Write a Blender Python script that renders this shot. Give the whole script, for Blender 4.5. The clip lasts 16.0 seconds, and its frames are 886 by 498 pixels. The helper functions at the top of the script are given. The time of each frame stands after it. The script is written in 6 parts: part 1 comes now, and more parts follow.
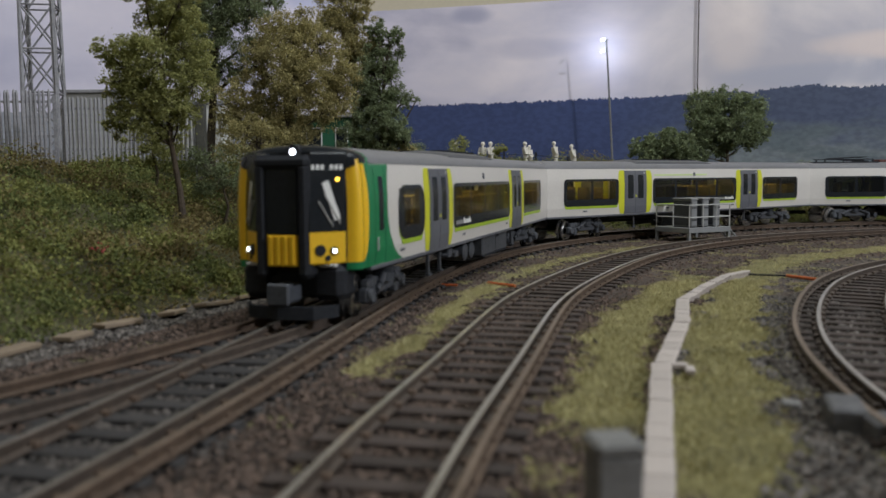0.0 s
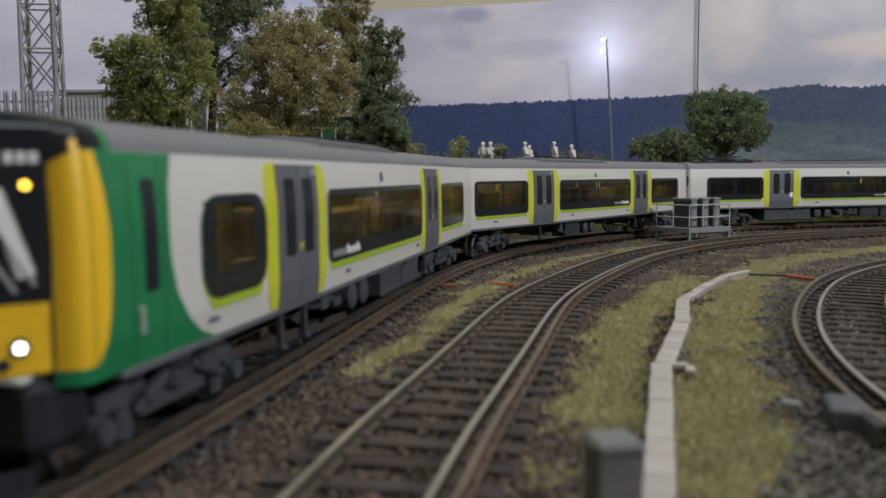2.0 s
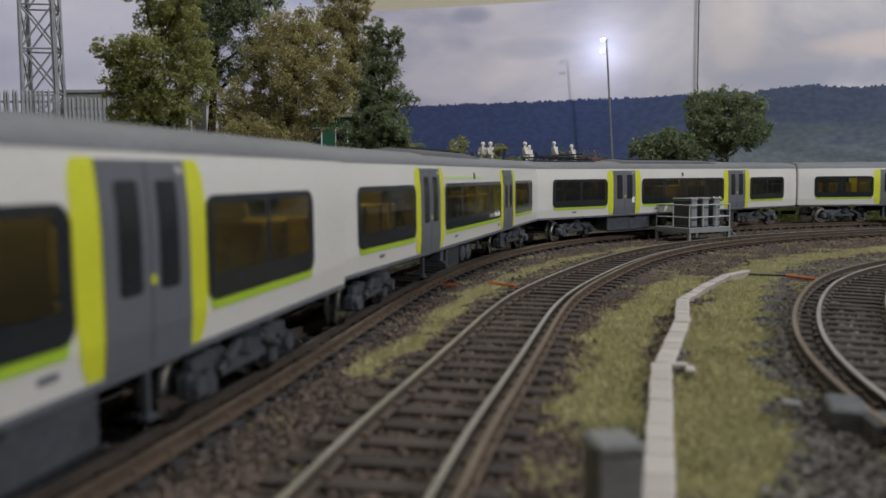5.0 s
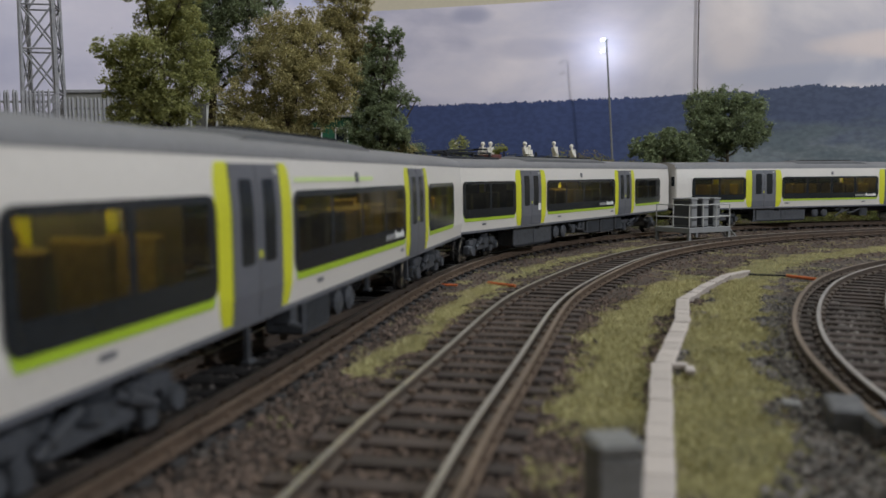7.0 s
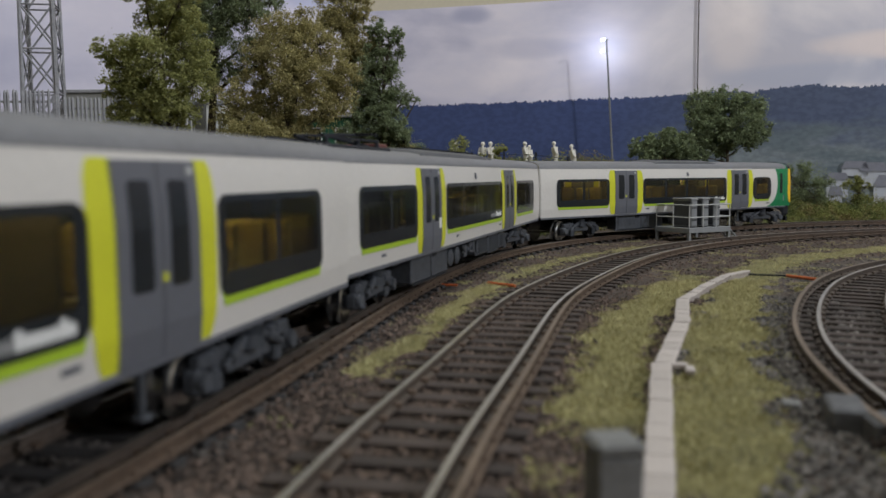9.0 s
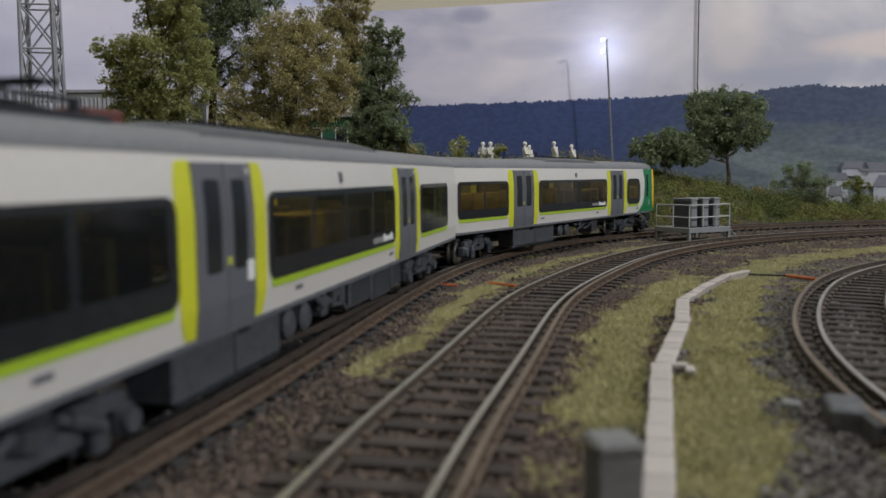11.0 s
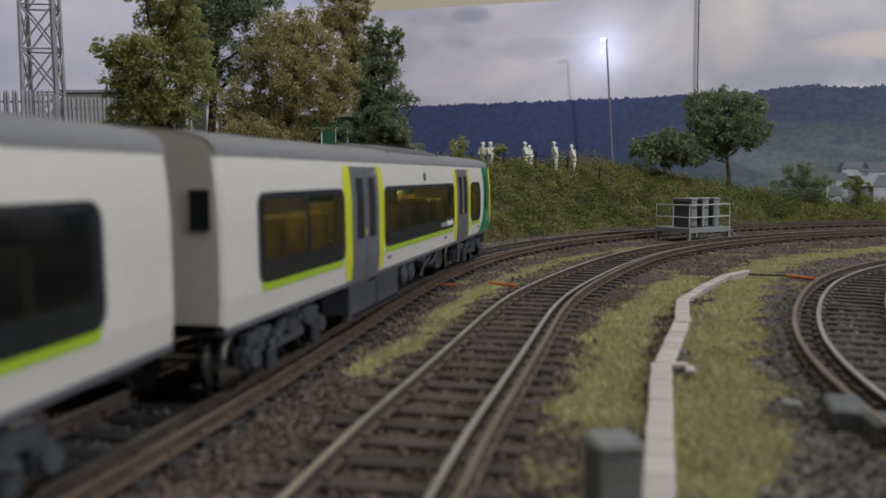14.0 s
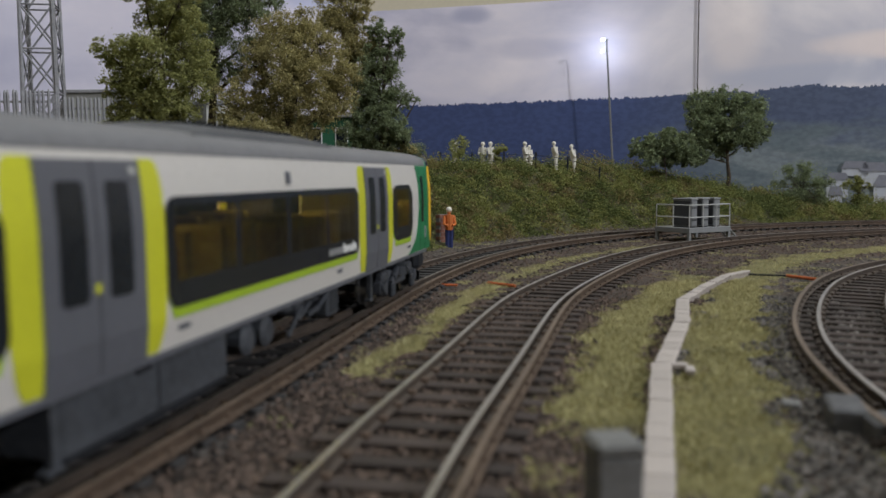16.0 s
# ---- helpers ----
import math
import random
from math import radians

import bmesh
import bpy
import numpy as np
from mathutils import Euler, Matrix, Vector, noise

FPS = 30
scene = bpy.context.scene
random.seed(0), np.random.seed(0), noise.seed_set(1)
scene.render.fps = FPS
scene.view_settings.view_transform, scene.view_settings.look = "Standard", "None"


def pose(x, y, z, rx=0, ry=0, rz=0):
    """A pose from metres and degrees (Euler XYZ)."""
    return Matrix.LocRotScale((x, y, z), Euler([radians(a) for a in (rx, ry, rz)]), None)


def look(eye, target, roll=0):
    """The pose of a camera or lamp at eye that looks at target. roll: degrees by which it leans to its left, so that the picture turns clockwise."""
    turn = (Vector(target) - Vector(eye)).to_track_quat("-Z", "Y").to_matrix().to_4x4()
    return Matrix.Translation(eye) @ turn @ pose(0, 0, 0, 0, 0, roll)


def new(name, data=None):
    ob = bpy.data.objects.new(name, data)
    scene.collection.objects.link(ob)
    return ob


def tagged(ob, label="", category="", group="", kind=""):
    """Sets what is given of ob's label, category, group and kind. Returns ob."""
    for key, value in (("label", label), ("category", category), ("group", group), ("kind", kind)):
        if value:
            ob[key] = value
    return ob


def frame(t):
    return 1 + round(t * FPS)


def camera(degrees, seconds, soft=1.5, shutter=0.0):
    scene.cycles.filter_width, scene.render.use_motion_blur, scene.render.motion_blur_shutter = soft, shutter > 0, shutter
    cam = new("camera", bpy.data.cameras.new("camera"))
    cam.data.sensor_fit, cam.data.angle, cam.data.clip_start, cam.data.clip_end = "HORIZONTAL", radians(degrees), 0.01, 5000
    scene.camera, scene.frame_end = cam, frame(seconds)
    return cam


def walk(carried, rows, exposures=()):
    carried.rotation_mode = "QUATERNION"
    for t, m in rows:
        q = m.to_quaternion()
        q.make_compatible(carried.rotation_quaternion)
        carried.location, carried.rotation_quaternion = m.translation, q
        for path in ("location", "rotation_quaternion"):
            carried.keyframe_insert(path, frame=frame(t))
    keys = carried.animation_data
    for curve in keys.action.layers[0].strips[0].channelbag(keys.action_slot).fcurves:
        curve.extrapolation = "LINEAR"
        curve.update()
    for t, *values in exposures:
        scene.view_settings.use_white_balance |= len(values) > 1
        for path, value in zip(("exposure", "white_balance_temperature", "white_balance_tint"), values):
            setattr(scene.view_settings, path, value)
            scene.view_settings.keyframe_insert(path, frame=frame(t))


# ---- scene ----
import itertools

U = 0.001                      # the plan below is in millimetres of the model

# ---- camera ----
EYE_H = 35.65
cam = camera(55.88, 16.0, soft=1.5, shutter=0.35)
cam.data.dof.use_dof = True
cam.data.dof.focus_distance = 0.46
cam.data.dof.aperture_fstop = 27.0
CAM_POSE = pose(0, 0, EYE_H * U, 90 - 4.997, 0, 0) @ pose(0, 0, 0, 0, 0, -0.456)
walk(cam, [(0, CAM_POSE), (16, CAM_POSE)], exposures=[(0, 0.0), (16, 0.0)])

# ---- light: one lamp low on one side of the room, a ceiling panel ----
world = bpy.data.worlds.new("room_air")
scene.world = world
world.use_nodes = True
world.node_tree.nodes["Background"].inputs[0].default_value = (0.62, 0.66, 0.8, 1)
world.node_tree.nodes["Background"].inputs[1].default_value = 0.14


def area(name, eye, target, sx, sy, watts, color):
    la = bpy.data.lights.new(name, "AREA")
    la.shape, la.size, la.size_y, la.energy, la.color = "RECTANGLE", sx, sy, watts, color
    ob = new(name, la)
    ob.matrix_world = look(eye, target)
    return ob


area("ceiling_light", (0.25, 0.1, 1.25), (0.05, 0.45, 0), 1.0, 0.5, 11.3, (0.90, 0.965, 1.0))
area("side_lamp", (1.15, -0.35, 0.62), (0.05, 0.55, 0.05), 0.03, 0.03, 8.8, (0.88, 0.92, 1.0))


# ---- materials ----
def mat(name, base, rough=0.6, metal=0.0, var=0.25, fine=900.0, coarse=60.0, bump=0.25, alt=None, spec=0.5,
        emit=None, power=0.0, island=0.0, depth=0.0003, thin=0.0):
    """Base colour varied at two scales, with a little relief."""
    m = bpy.data.materials.new(name)
    m.use_nodes = True
    nt = m.node_tree
    b = nt.nodes["Principled BSDF"]
    b.inputs["Roughness"].default_value, b.inputs["Metallic"].default_value = rough, metal
    b.inputs["Specular IOR Level"].default_value = spec
    if emit:
        b.inputs["Emission Color"].default_value = (*emit, 1)
        b.inputs["Emission Strength"].default_value = power
    tc = nt.nodes.new("ShaderNodeTexCoord")

    def tex(scale, detail):
        n = nt.nodes.new("ShaderNodeTexNoise")
        n.inputs["Scale"].default_value, n.inputs["Detail"].default_value = scale, detail
        nt.links.new(tc.outputs["Object"], n.inputs["Vector"])
        return n
    n1, n2 = tex(fine, 3), tex(coarse, 4)
    mixf = nt.nodes.new("ShaderNodeMath")
    mixf.operation = "ADD"
    half = nt.nodes.new("ShaderNodeMath")
    half.operation, half.inputs[1].default_value = "MULTIPLY", 0.5
    nt.links.new(n1.outputs["Fac"], mixf.inputs[0])
    nt.links.new(n2.outputs["Fac"], mixf.inputs[1])
    nt.links.new(mixf.outputs[0], half.inputs[0])
    fac = half
    if island:
        geo = nt.nodes.new("ShaderNodeNewGeometry")
        inf = nt.nodes.new("ShaderNodeObjectInfo")
        s1 = nt.nodes.new("ShaderNodeMath")
        s1.operation = "ADD"
        nt.links.new(geo.outputs["Random Per Island"], s1.inputs[0])
        nt.links.new(inf.outputs["Random"], s1.inputs[1])
        fr = nt.nodes.new("ShaderNodeMath")
        fr.operation = "FRACT"
        nt.links.new(s1.outputs[0], fr.inputs[0])
        mm = nt.nodes.new("ShaderNodeMix")
        mm.inputs[0].default_value = island
        nt.links.new(half.outputs[0], mm.inputs[2])
        nt.links.new(fr.outputs[0], mm.inputs[3])
        fac = mm
    ramp = nt.nodes.new("ShaderNodeValToRGB")
    lo = tuple(max(0, c * (1 - var)) for c in base)
    hi = alt if alt else tuple(min(1, c * (1 + var)) for c in base)
    span = 0.15 if not island else 0.3
    ramp.color_ramp.elements[0].position, ramp.color_ramp.elements[0].color = 0.5 - span, (*lo, 1)
    ramp.color_ramp.elements[1].position, ramp.color_ramp.elements[1].color = 0.5 + span, (*hi, 1)
    nt.links.new(fac.outputs[0], ramp.inputs[0])
    nt.links.new(ramp.outputs[0], b.inputs["Base Color"])
    if thin:
        tl = nt.nodes.new("ShaderNodeBsdfTranslucent")
        nt.links.new(ramp.outputs[0], tl.inputs[0])
        mx = nt.nodes.new("ShaderNodeMixShader")
        mx.inputs[0].default_value = thin
        nt.links.new(b.outputs[0], mx.inputs[1])
        nt.links.new(tl.outputs[0], mx.inputs[2])
        nt.links.new(mx.outputs[0], nt.nodes["Material Output"].inputs[0])
    if bump:
        bp = nt.nodes.new("ShaderNodeBump")
        bp.inputs["Strength"].default_value, bp.inputs["Distance"].default_value = bump, depth
        nt.links.new(n1.outputs["Fac"], bp.inputs["Height"])
        nt.links.new(bp.outputs[0], b.inputs["Normal"])
    return m


def glass(name, tint, rough=0.08, alpha=0.35):
    m = bpy.data.materials.new(name)
    m.use_nodes = True
    nt = m.node_tree
    b = nt.nodes["Principled BSDF"]
    b.inputs["Base Color"].default_value = (0.012, 0.014, 0.016, 1)
    b.inputs["Roughness"].default_value = rough
    tr = nt.nodes.new("ShaderNodeBsdfTransparent")
    tr.inputs[0].default_value = (*tint, 1)
    mx = nt.nodes.new("ShaderNodeMixShader")
    mx.inputs[0].default_value = alpha
    nt.links.new(tr.outputs[0], mx.inputs[1])
    nt.links.new(b.outputs[0], mx.inputs[2])
    nt.links.new(mx.outputs[0], nt.nodes["Material Output"].inputs[0])
    return m


WHITE = mat("body_white", (0.635, 0.605, 0.57), 0.38, var=0.05, coarse=25, bump=0.02)
ROOFG = mat("roof_grey", (0.17, 0.17, 0.18), 0.55, var=0.14, coarse=40, bump=0.05)
PODG = mat("roof_pod_grey", (0.085, 0.088, 0.095), 0.6, var=0.2, coarse=60, bump=0.1)
DOORG = mat("door_grey", (0.115, 0.12, 0.14), 0.45, var=0.08, bump=0.03)
LIME = mat("lime", (0.36, 0.52, 0.03), 0.4, var=0.06, bump=0.02)
LIMEP = mat("pale_lime", (0.55, 0.66, 0.30), 0.45, var=0.05, bump=0.02)
YELL = mat("door_edge_yellow", (0.60, 0.61, 0.03), 0.42, var=0.05, bump=0.02)
WARN = mat("warning_yellow", (0.9, 0.54, 0.02), 0.38, var=0.05, bump=0.02)
GREEN = mat("body_green", (0.012, 0.20, 0.075), 0.35, var=0.08, bump=0.02)
BLACK = mat("glazing_black", (0.016, 0.019, 0.023), 0.2, var=0.2, bump=0.0, spec=0.3)
MATTB = mat("matt_black", (0.021, 0.023, 0.028), 0.75, var=0.3, bump=0.1, spec=0.25)
UNDER = mat("underframe_grey", (0.032, 0.037, 0.046), 0.65, var=0.3, coarse=120, bump=0.2)
FRAMEG = mat("bogie_grey", (0.066, 0.072, 0.084), 0.6, var=0.3, coarse=150, bump=0.2)
STEEL = mat("wheel_steel", (0.55, 0.55, 0.56), 0.25, 1.0, var=0.15, bump=0.05)
PANE = glass("tinted_pane", (0.5, 0.52, 0.45), alpha=0.5)
SEAT = mat("seat_moquette", (0.20, 0.16, 0.05), 0.8, var=0.35, coarse=200, bump=0.2)
CABLINING = mat("interior_panel", (0.075, 0.065, 0.04), 0.7, var=0.2, bump=0.05)
WARMLED = mat("interior_light", (1, 0.8, 0.4), 0.5, var=0, bump=0, emit=(1.0, 0.74, 0.2), power=60.0)
LEDW = mat("headlight_led", (1, 1, 1), 0.4, var=0, bump=0, emit=(0.85, 0.92, 1.0), power=8.0)
LEDA = mat("amber_led", (1, 0.7, 0.1), 0.4, var=0, bump=0, emit=(1.0, 0.55, 0.05), power=5.0)
LOGO = mat("logo_white", (0.78, 0.78, 0.76), 0.5, var=0.05, bump=0)
LOGOG = mat("logo_grey", (0.25, 0.25, 0.25), 0.5, var=0.05, bump=0)
PALEG = mat("pale_grey", (0.42, 0.42, 0.41), 0.55, var=0.08, bump=0.05)

RAILTOP = mat("rail_head", (0.42, 0.40, 0.37), 0.34, 0.7, var=0.2, coarse=90, bump=0.1)
RAILDULL = mat("rail_head_dull", (0.17, 0.155, 0.135), 0.5, 0.4, var=0.3, coarse=90, bump=0.15)
RAILWORN = mat("conductor_top", (0.16, 0.12, 0.09), 0.6, 0.2, var=0.35, coarse=90, bump=0.15)
RAILRUST = mat("rail_rust", (0.082, 0.054, 0.036), 0.75, var=0.35, coarse=140, bump=0.35)
RAILDARK = mat("rail_dark", (0.07, 0.052, 0.04), 0.7, var=0.35, coarse=140, bump=0.3)
SLEEPER = mat("sleeper", (0.052, 0.038, 0.032), 0.8, var=0.4, fine=1400, coarse=160, bump=0.5, island=0.5)
SLEEPDK = mat("sleeper_dark", (0.03, 0.028, 0.028), 0.75, var=0.4, fine=1400, coarse=160, bump=0.5, island=0.5)
BALLAST = mat("ballast_bed", (0.065, 0.045, 0.034), 0.9, var=0.5, fine=1300, coarse=25, bump=0.8, depth=0.0006, alt=(0.11, 0.08, 0.062))
STONED = mat("ballast_stone_oily", (0.045, 0.040, 0.037), 0.8, var=0.6, fine=2500, coarse=300, bump=0.3, island=0.75, alt=(0.13, 0.112, 0.10))
OILY = mat("oily_bed", (0.03, 0.026, 0.024), 0.85, var=0.5, fine=1300, coarse=25, bump=0.8, depth=0.0006)
STONE = mat("ballast_stone", (0.068, 0.044, 0.033), 0.85, var=0.65, fine=2500, coarse=300, bump=0.3, island=0.75, alt=(0.155, 0.107, 0.082))
STONEG = mat("ballast_stone_grey", (0.072, 0.062, 0.055), 0.85, var=0.55, fine=2500, coarse=300, bump=0.3, island=0.75, alt=(0.20, 0.178, 0.16))
SOIL = mat("earth", (0.065, 0.06, 0.026), 0.95, var=0.5, fine=700, coarse=40, bump=0.7, depth=0.0008)
TURF = mat("mossy_earth", (0.12, 0.11, 0.05), 0.95, var=0.5, fine=1100, coarse=90, bump=0.7, depth=0.0006, alt=(0.24, 0.22, 0.09))
GRASS = mat("static_grass", (0.27, 0.25, 0.085), 0.8, var=0.45, fine=700, coarse=75, bump=0, island=0.5, alt=(0.72, 0.65, 0.34), spec=0.2)
SCRUB = mat("scrub", (0.175, 0.195, 0.055), 0.8, var=0.45, fine=300, coarse=28, bump=0, island=0.4, alt=(0.39, 0.395, 0.135), spec=0.15, thin=0.25)
SCRUBB = mat("scrub_brown", (0.2, 0.15, 0.065), 0.8, var=0.5, fine=300, coarse=28, bump=0, island=0.45, alt=(0.36, 0.295, 0.135), spec=0.15, thin=0.25)
SCRUBD = mat("scrub_dark", (0.09, 0.122, 0.042), 0.8, var=0.55, fine=300, coarse=28, bump=0, island=0.4, alt=(0.26, 0.29, 0.105), spec=0.15, thin=0.25)
LEAF_O = mat("leaf_olive", (0.28, 0.295, 0.11), 0.85, var=0.3, fine=300, coarse=45, bump=0, island=0.35, alt=(0.47, 0.47, 0.19), spec=0.1, thin=0.35)
LEAF_B = mat("leaf_brown_green", (0.32, 0.285, 0.125), 0.85, var=0.3, fine=300, coarse=45, bump=0, island=0.35, alt=(0.54, 0.48, 0.23), spec=0.1, thin=0.35)
LEAF_D = mat("leaf_dark", (0.165, 0.205, 0.115), 0.85, var=0.3, fine=300, coarse=45, bump=0, island=0.35, alt=(0.33, 0.38, 0.21), spec=0.1, thin=0.35)
BARK = mat("bark", (0.07, 0.052, 0.036), 0.9, var=0.4, fine=1500, coarse=200, bump=0.6)
TROUGH = mat("concrete_trough", (0.42, 0.37, 0.34), 0.85, var=0.16, fine=1500, coarse=90, bump=0.3, island=0.3)
GALV = mat("galvanised", (0.30, 0.295, 0.315), 0.6, 0.0, var=0.2, coarse=150, bump=0.1)
CABG = mat("cabinet_grey", (0.22, 0.225, 0.23), 0.55, var=0.12, coarse=150, bump=0.1)
CABD = mat("cabinet_shade", (0.05, 0.052, 0.058), 0.6, var=0.15, coarse=150, bump=0.1)
TIMB = mat("old_timber", (0.26, 0.20, 0.14), 0.85, var=0.3, fine=1200, coarse=150, bump=0.4, island=0.4)
PAINTW = mat("figure_white", (0.72, 0.68, 0.60), 0.7, var=0.12, coarse=400, bump=0.1)
ORANGE = mat("orange_cloth", (0.62, 0.17, 0.04), 0.8, var=0.15, coarse=400, bump=0.1)
NAVY = mat("navy_cloth", (0.02, 0.03, 0.12), 0.8, var=0.15, coarse=400, bump=0.1)
BRICK = mat("brick_red", (0.20, 0.085, 0.06), 0.9, var=0.35, coarse=300, bump=0.4, island=0.4)
HUTG = mat("hut_green", (0.015, 0.10, 0.05), 0.6, var=0.2, bump=0.1)
CREAM = mat("cream_wall", (0.66, 0.59, 0.46), 0.9, var=0.05, fine=200, coarse=5, bump=0.05)
CARPET = mat("floor_carpet", (0.12, 0.11, 0.10), 0.95, var=0.2, fine=300, coarse=10, bump=0.2)
ORPIPE = mat("orange_pipe", (0.50, 0.12, 0.035), 0.5, var=0.15, bump=0.05)
POSTG = mat("post_grey", (0.18, 0.177, 0.17), 0.8, var=0.2, coarse=120, bump=0.2)
BLOCKD = mat("block_dark", (0.10, 0.10, 0.105), 0.8, var=0.25, coarse=120, bump=0.2)
HOUSEW = mat("printed_house_wall", (0.42, 0.43, 0.47), 0.8, var=0.08, coarse=120, bump=0)
HOUSER = mat("printed_house_roof", (0.20, 0.20, 0.235), 0.8, var=0.12, coarse=120, bump=0)


# ---- building helpers ----
def mesh_ob(name, verts, faces, material, parent=None, label="", smooth=False):
    me = bpy.data.meshes.new(name)
    v = np.asarray(verts, dtype=float) * U
    me.from_pydata(v.tolist(), [], faces)
    me.materials.append(material)
    if smooth:
        me.polygons.foreach_set("use_smooth", [True] * len(me.polygons))
    me.update()
    ob = new(name, me)
    if parent:
        ob.parent = parent
    if label:
        ob["label"] = label
    return ob


def part(name, bm, material, parent=None, label="", smooth=False):
    """Links a bmesh built in millimetres as one mesh object under a thing or a part."""
    bmesh.ops.scale(bm, vec=(U, U, U), verts=bm.verts)
    me = bpy.data.meshes.new(name)
    bm.to_mesh(me)
    bm.free()
    me.materials.append(material)
    if smooth:
        me.polygons.foreach_set("use_smooth", [True] * len(me.polygons))
    ob = new(name, me)
    if parent:
        ob.parent = parent
    if label:
        ob["label"] = label
    return ob


def empty(name, m=None, **tags):
    ob = new(name)
    ob.empty_display_size = 0.005
    if m is not None:
        ob.matrix_basis = m
    return tagged(ob, **tags)


def box(bm, x0, x1, y0, y1, z0, z1, bev=0.0):
    r = bmesh.ops.create_cube(bm, size=1)
    vs = r["verts"]
    bmesh.ops.scale(bm, vec=(x1 - x0, y1 - y0, z1 - z0), verts=vs)
    bmesh.ops.translate(bm, vec=((x0 + x1) / 2, (y0 + y1) / 2, (z0 + z1) / 2), verts=vs)
    if bev:
        es = list({e for v in vs for e in v.link_edges})
        bmesh.ops.bevel(bm, geom=es, offset=bev, segments=1, affect="EDGES", clamp_overlap=True)
    return bm


def boxes(*specs, bev=0.0):
    bm = bmesh.new()
    for s in specs:
        box(bm, *s, bev=bev)
    return bm


def rod(bm, a, b, r0, r1=None, seg=8):
    a, b = Vector(a), Vector(b)
    d = b - a
    q = d.to_track_quat("Z", "Y").to_matrix().to_4x4()
    bmesh.ops.create_cone(bm, cap_ends=True, segments=seg, radius1=r0, radius2=r0 if r1 is None else r1, depth=d.length,
                          matrix=Matrix.Translation((a + b) / 2) @ q)
    return bm


def rods(list_, r, seg=6):
    bm = bmesh.new()
    for a, b in list_:
        rod(bm, a, b, r, seg=seg)
    return bm


# ---- the lines: centre line of the train's track by arc length ----
S_LO, S_HI, STEP = -1100.0, 1300.0, 4.0
S_ALL = np.arange(S_LO, S_HI + 1, STEP)
K_AT = np.linspace(-560, 460, 7)
K_VAL = np.array([2.915, 2.956, 1.935, 2.971, 1.276, -0.884, 2.012]) * 1e-3
kk = np.interp(S_ALL, K_AT, K_VAL)
kk[S_ALL > 480] = 0.0
i_zero = int(np.argmin(abs(S_ALL)))
head = np.concatenate([[0], np.cumsum((kk[1:] + kk[:-1]) / 2 * STEP)])
head += 4.2441 - head[i_zero]
px = np.concatenate([[0], np.cumsum((np.cos(head[1:]) + np.cos(head[:-1])) / 2 * STEP)])
py = np.concatenate([[0], np.cumsum((np.sin(head[1:]) + np.sin(head[:-1])) / 2 * STEP)])
px += 25.485 - px[i_zero]
py += 405.037 - py[i_zero]


def on_line(s):
    return np.interp(s, S_ALL, px), np.interp(s, S_ALL, py), np.interp(s, S_ALL, head)


T_AT = np.array([0, 2, 3.5, 6.5, 8, 9, 11.5, 13, 14.5, 16])
S_AT = np.array([89.95, 205.44, 287.05, 458.18, 559.61, 634.29, 800.44, 903.33, 997.36, 1066.24])


def spline(xs, ys, x):
    n, h = len(xs), np.diff(xs)
    A, b = np.zeros((n, n)), np.zeros(n)
    A[0, 0] = A[-1, -1] = 1
    for i in range(1, n - 1):
        A[i, i - 1], A[i, i], A[i, i + 1] = h[i - 1], 2 * (h[i - 1] + h[i]), h[i]
        b[i] = 6 * ((ys[i + 1] - ys[i]) / h[i] - (ys[i] - ys[i - 1]) / h[i - 1])
    m = np.linalg.solve(A, b)
    i = int(np.clip(np.searchsorted(xs, x, "right") - 1, 0, n - 2))
    a, c, g = xs[i + 1] - x, x - xs[i], h[i]
    return m[i] * a ** 3 / 6 / g + m[i + 1] * c ** 3 / 6 / g + (ys[i] / g - m[i] * g / 6) * a + (ys[i + 1] / g - m[i + 1] * g / 6) * c


def train_s(t):
    return float(spline(T_AT, S_AT, t))


def smooth_line(pts, step=4.0):
    """A smooth curve through a few plan points, resampled at even steps."""
    p = np.array(pts, float)
    c = np.concatenate([[0], np.cumsum(np.hypot(*np.diff(p, axis=0).T))])
    q = np.arange(0, c[-1], step)
    xs = np.array([spline(c, p[:, 0], v) for v in q])
    ys = np.array([spline(c, p[:, 1], v) for v in q])
    return np.stack([xs, ys], 1)


def offset_line(l, d):
    g = np.gradient(l, axis=0)
    g /= np.hypot(g[:, 0], g[:, 1])[:, None]
    return np.stack([l[:, 0] - g[:, 1] * d, l[:, 1] + g[:, 0] * d], 1)


def sweep(l, prof, z0=0.0, closed=True):
    """Sweeps a profile of (across, up) along a plan line."""
    g = np.gradient(l, axis=0)
    g /= np.hypot(g[:, 0], g[:, 1])[:, None]
    n, k = len(l), len(prof)
    V = []
    for i in range(n):
        for a, u in prof:
            V.append((l[i, 0] - g[i, 1] * a, l[i, 1] + g[i, 0] * a, z0 + u))
    F = [(i * k + j, i * k + (j + 1) % k, (i + 1) * k + (j + 1) % k, (i + 1) * k + j) for i in range(n - 1) for j in range(k)]
    F += [tuple(range(k))[::-1], tuple((n - 1) * k + j for j in range(k))]
    return V, F


RAIL_PROF = [(-1.1, -2.3), (1.1, -2.3), (1.1, -2.0), (0.3, -1.7), (0.3, -0.8), (0.62, -0.6), (0.62, -0.08), (0.45, 0), (-0.45, 0),
             (-0.62, -0.08), (-0.62, -0.6), (-0.3, -0.8), (-0.3, -1.7), (-1.1, -2.0)]

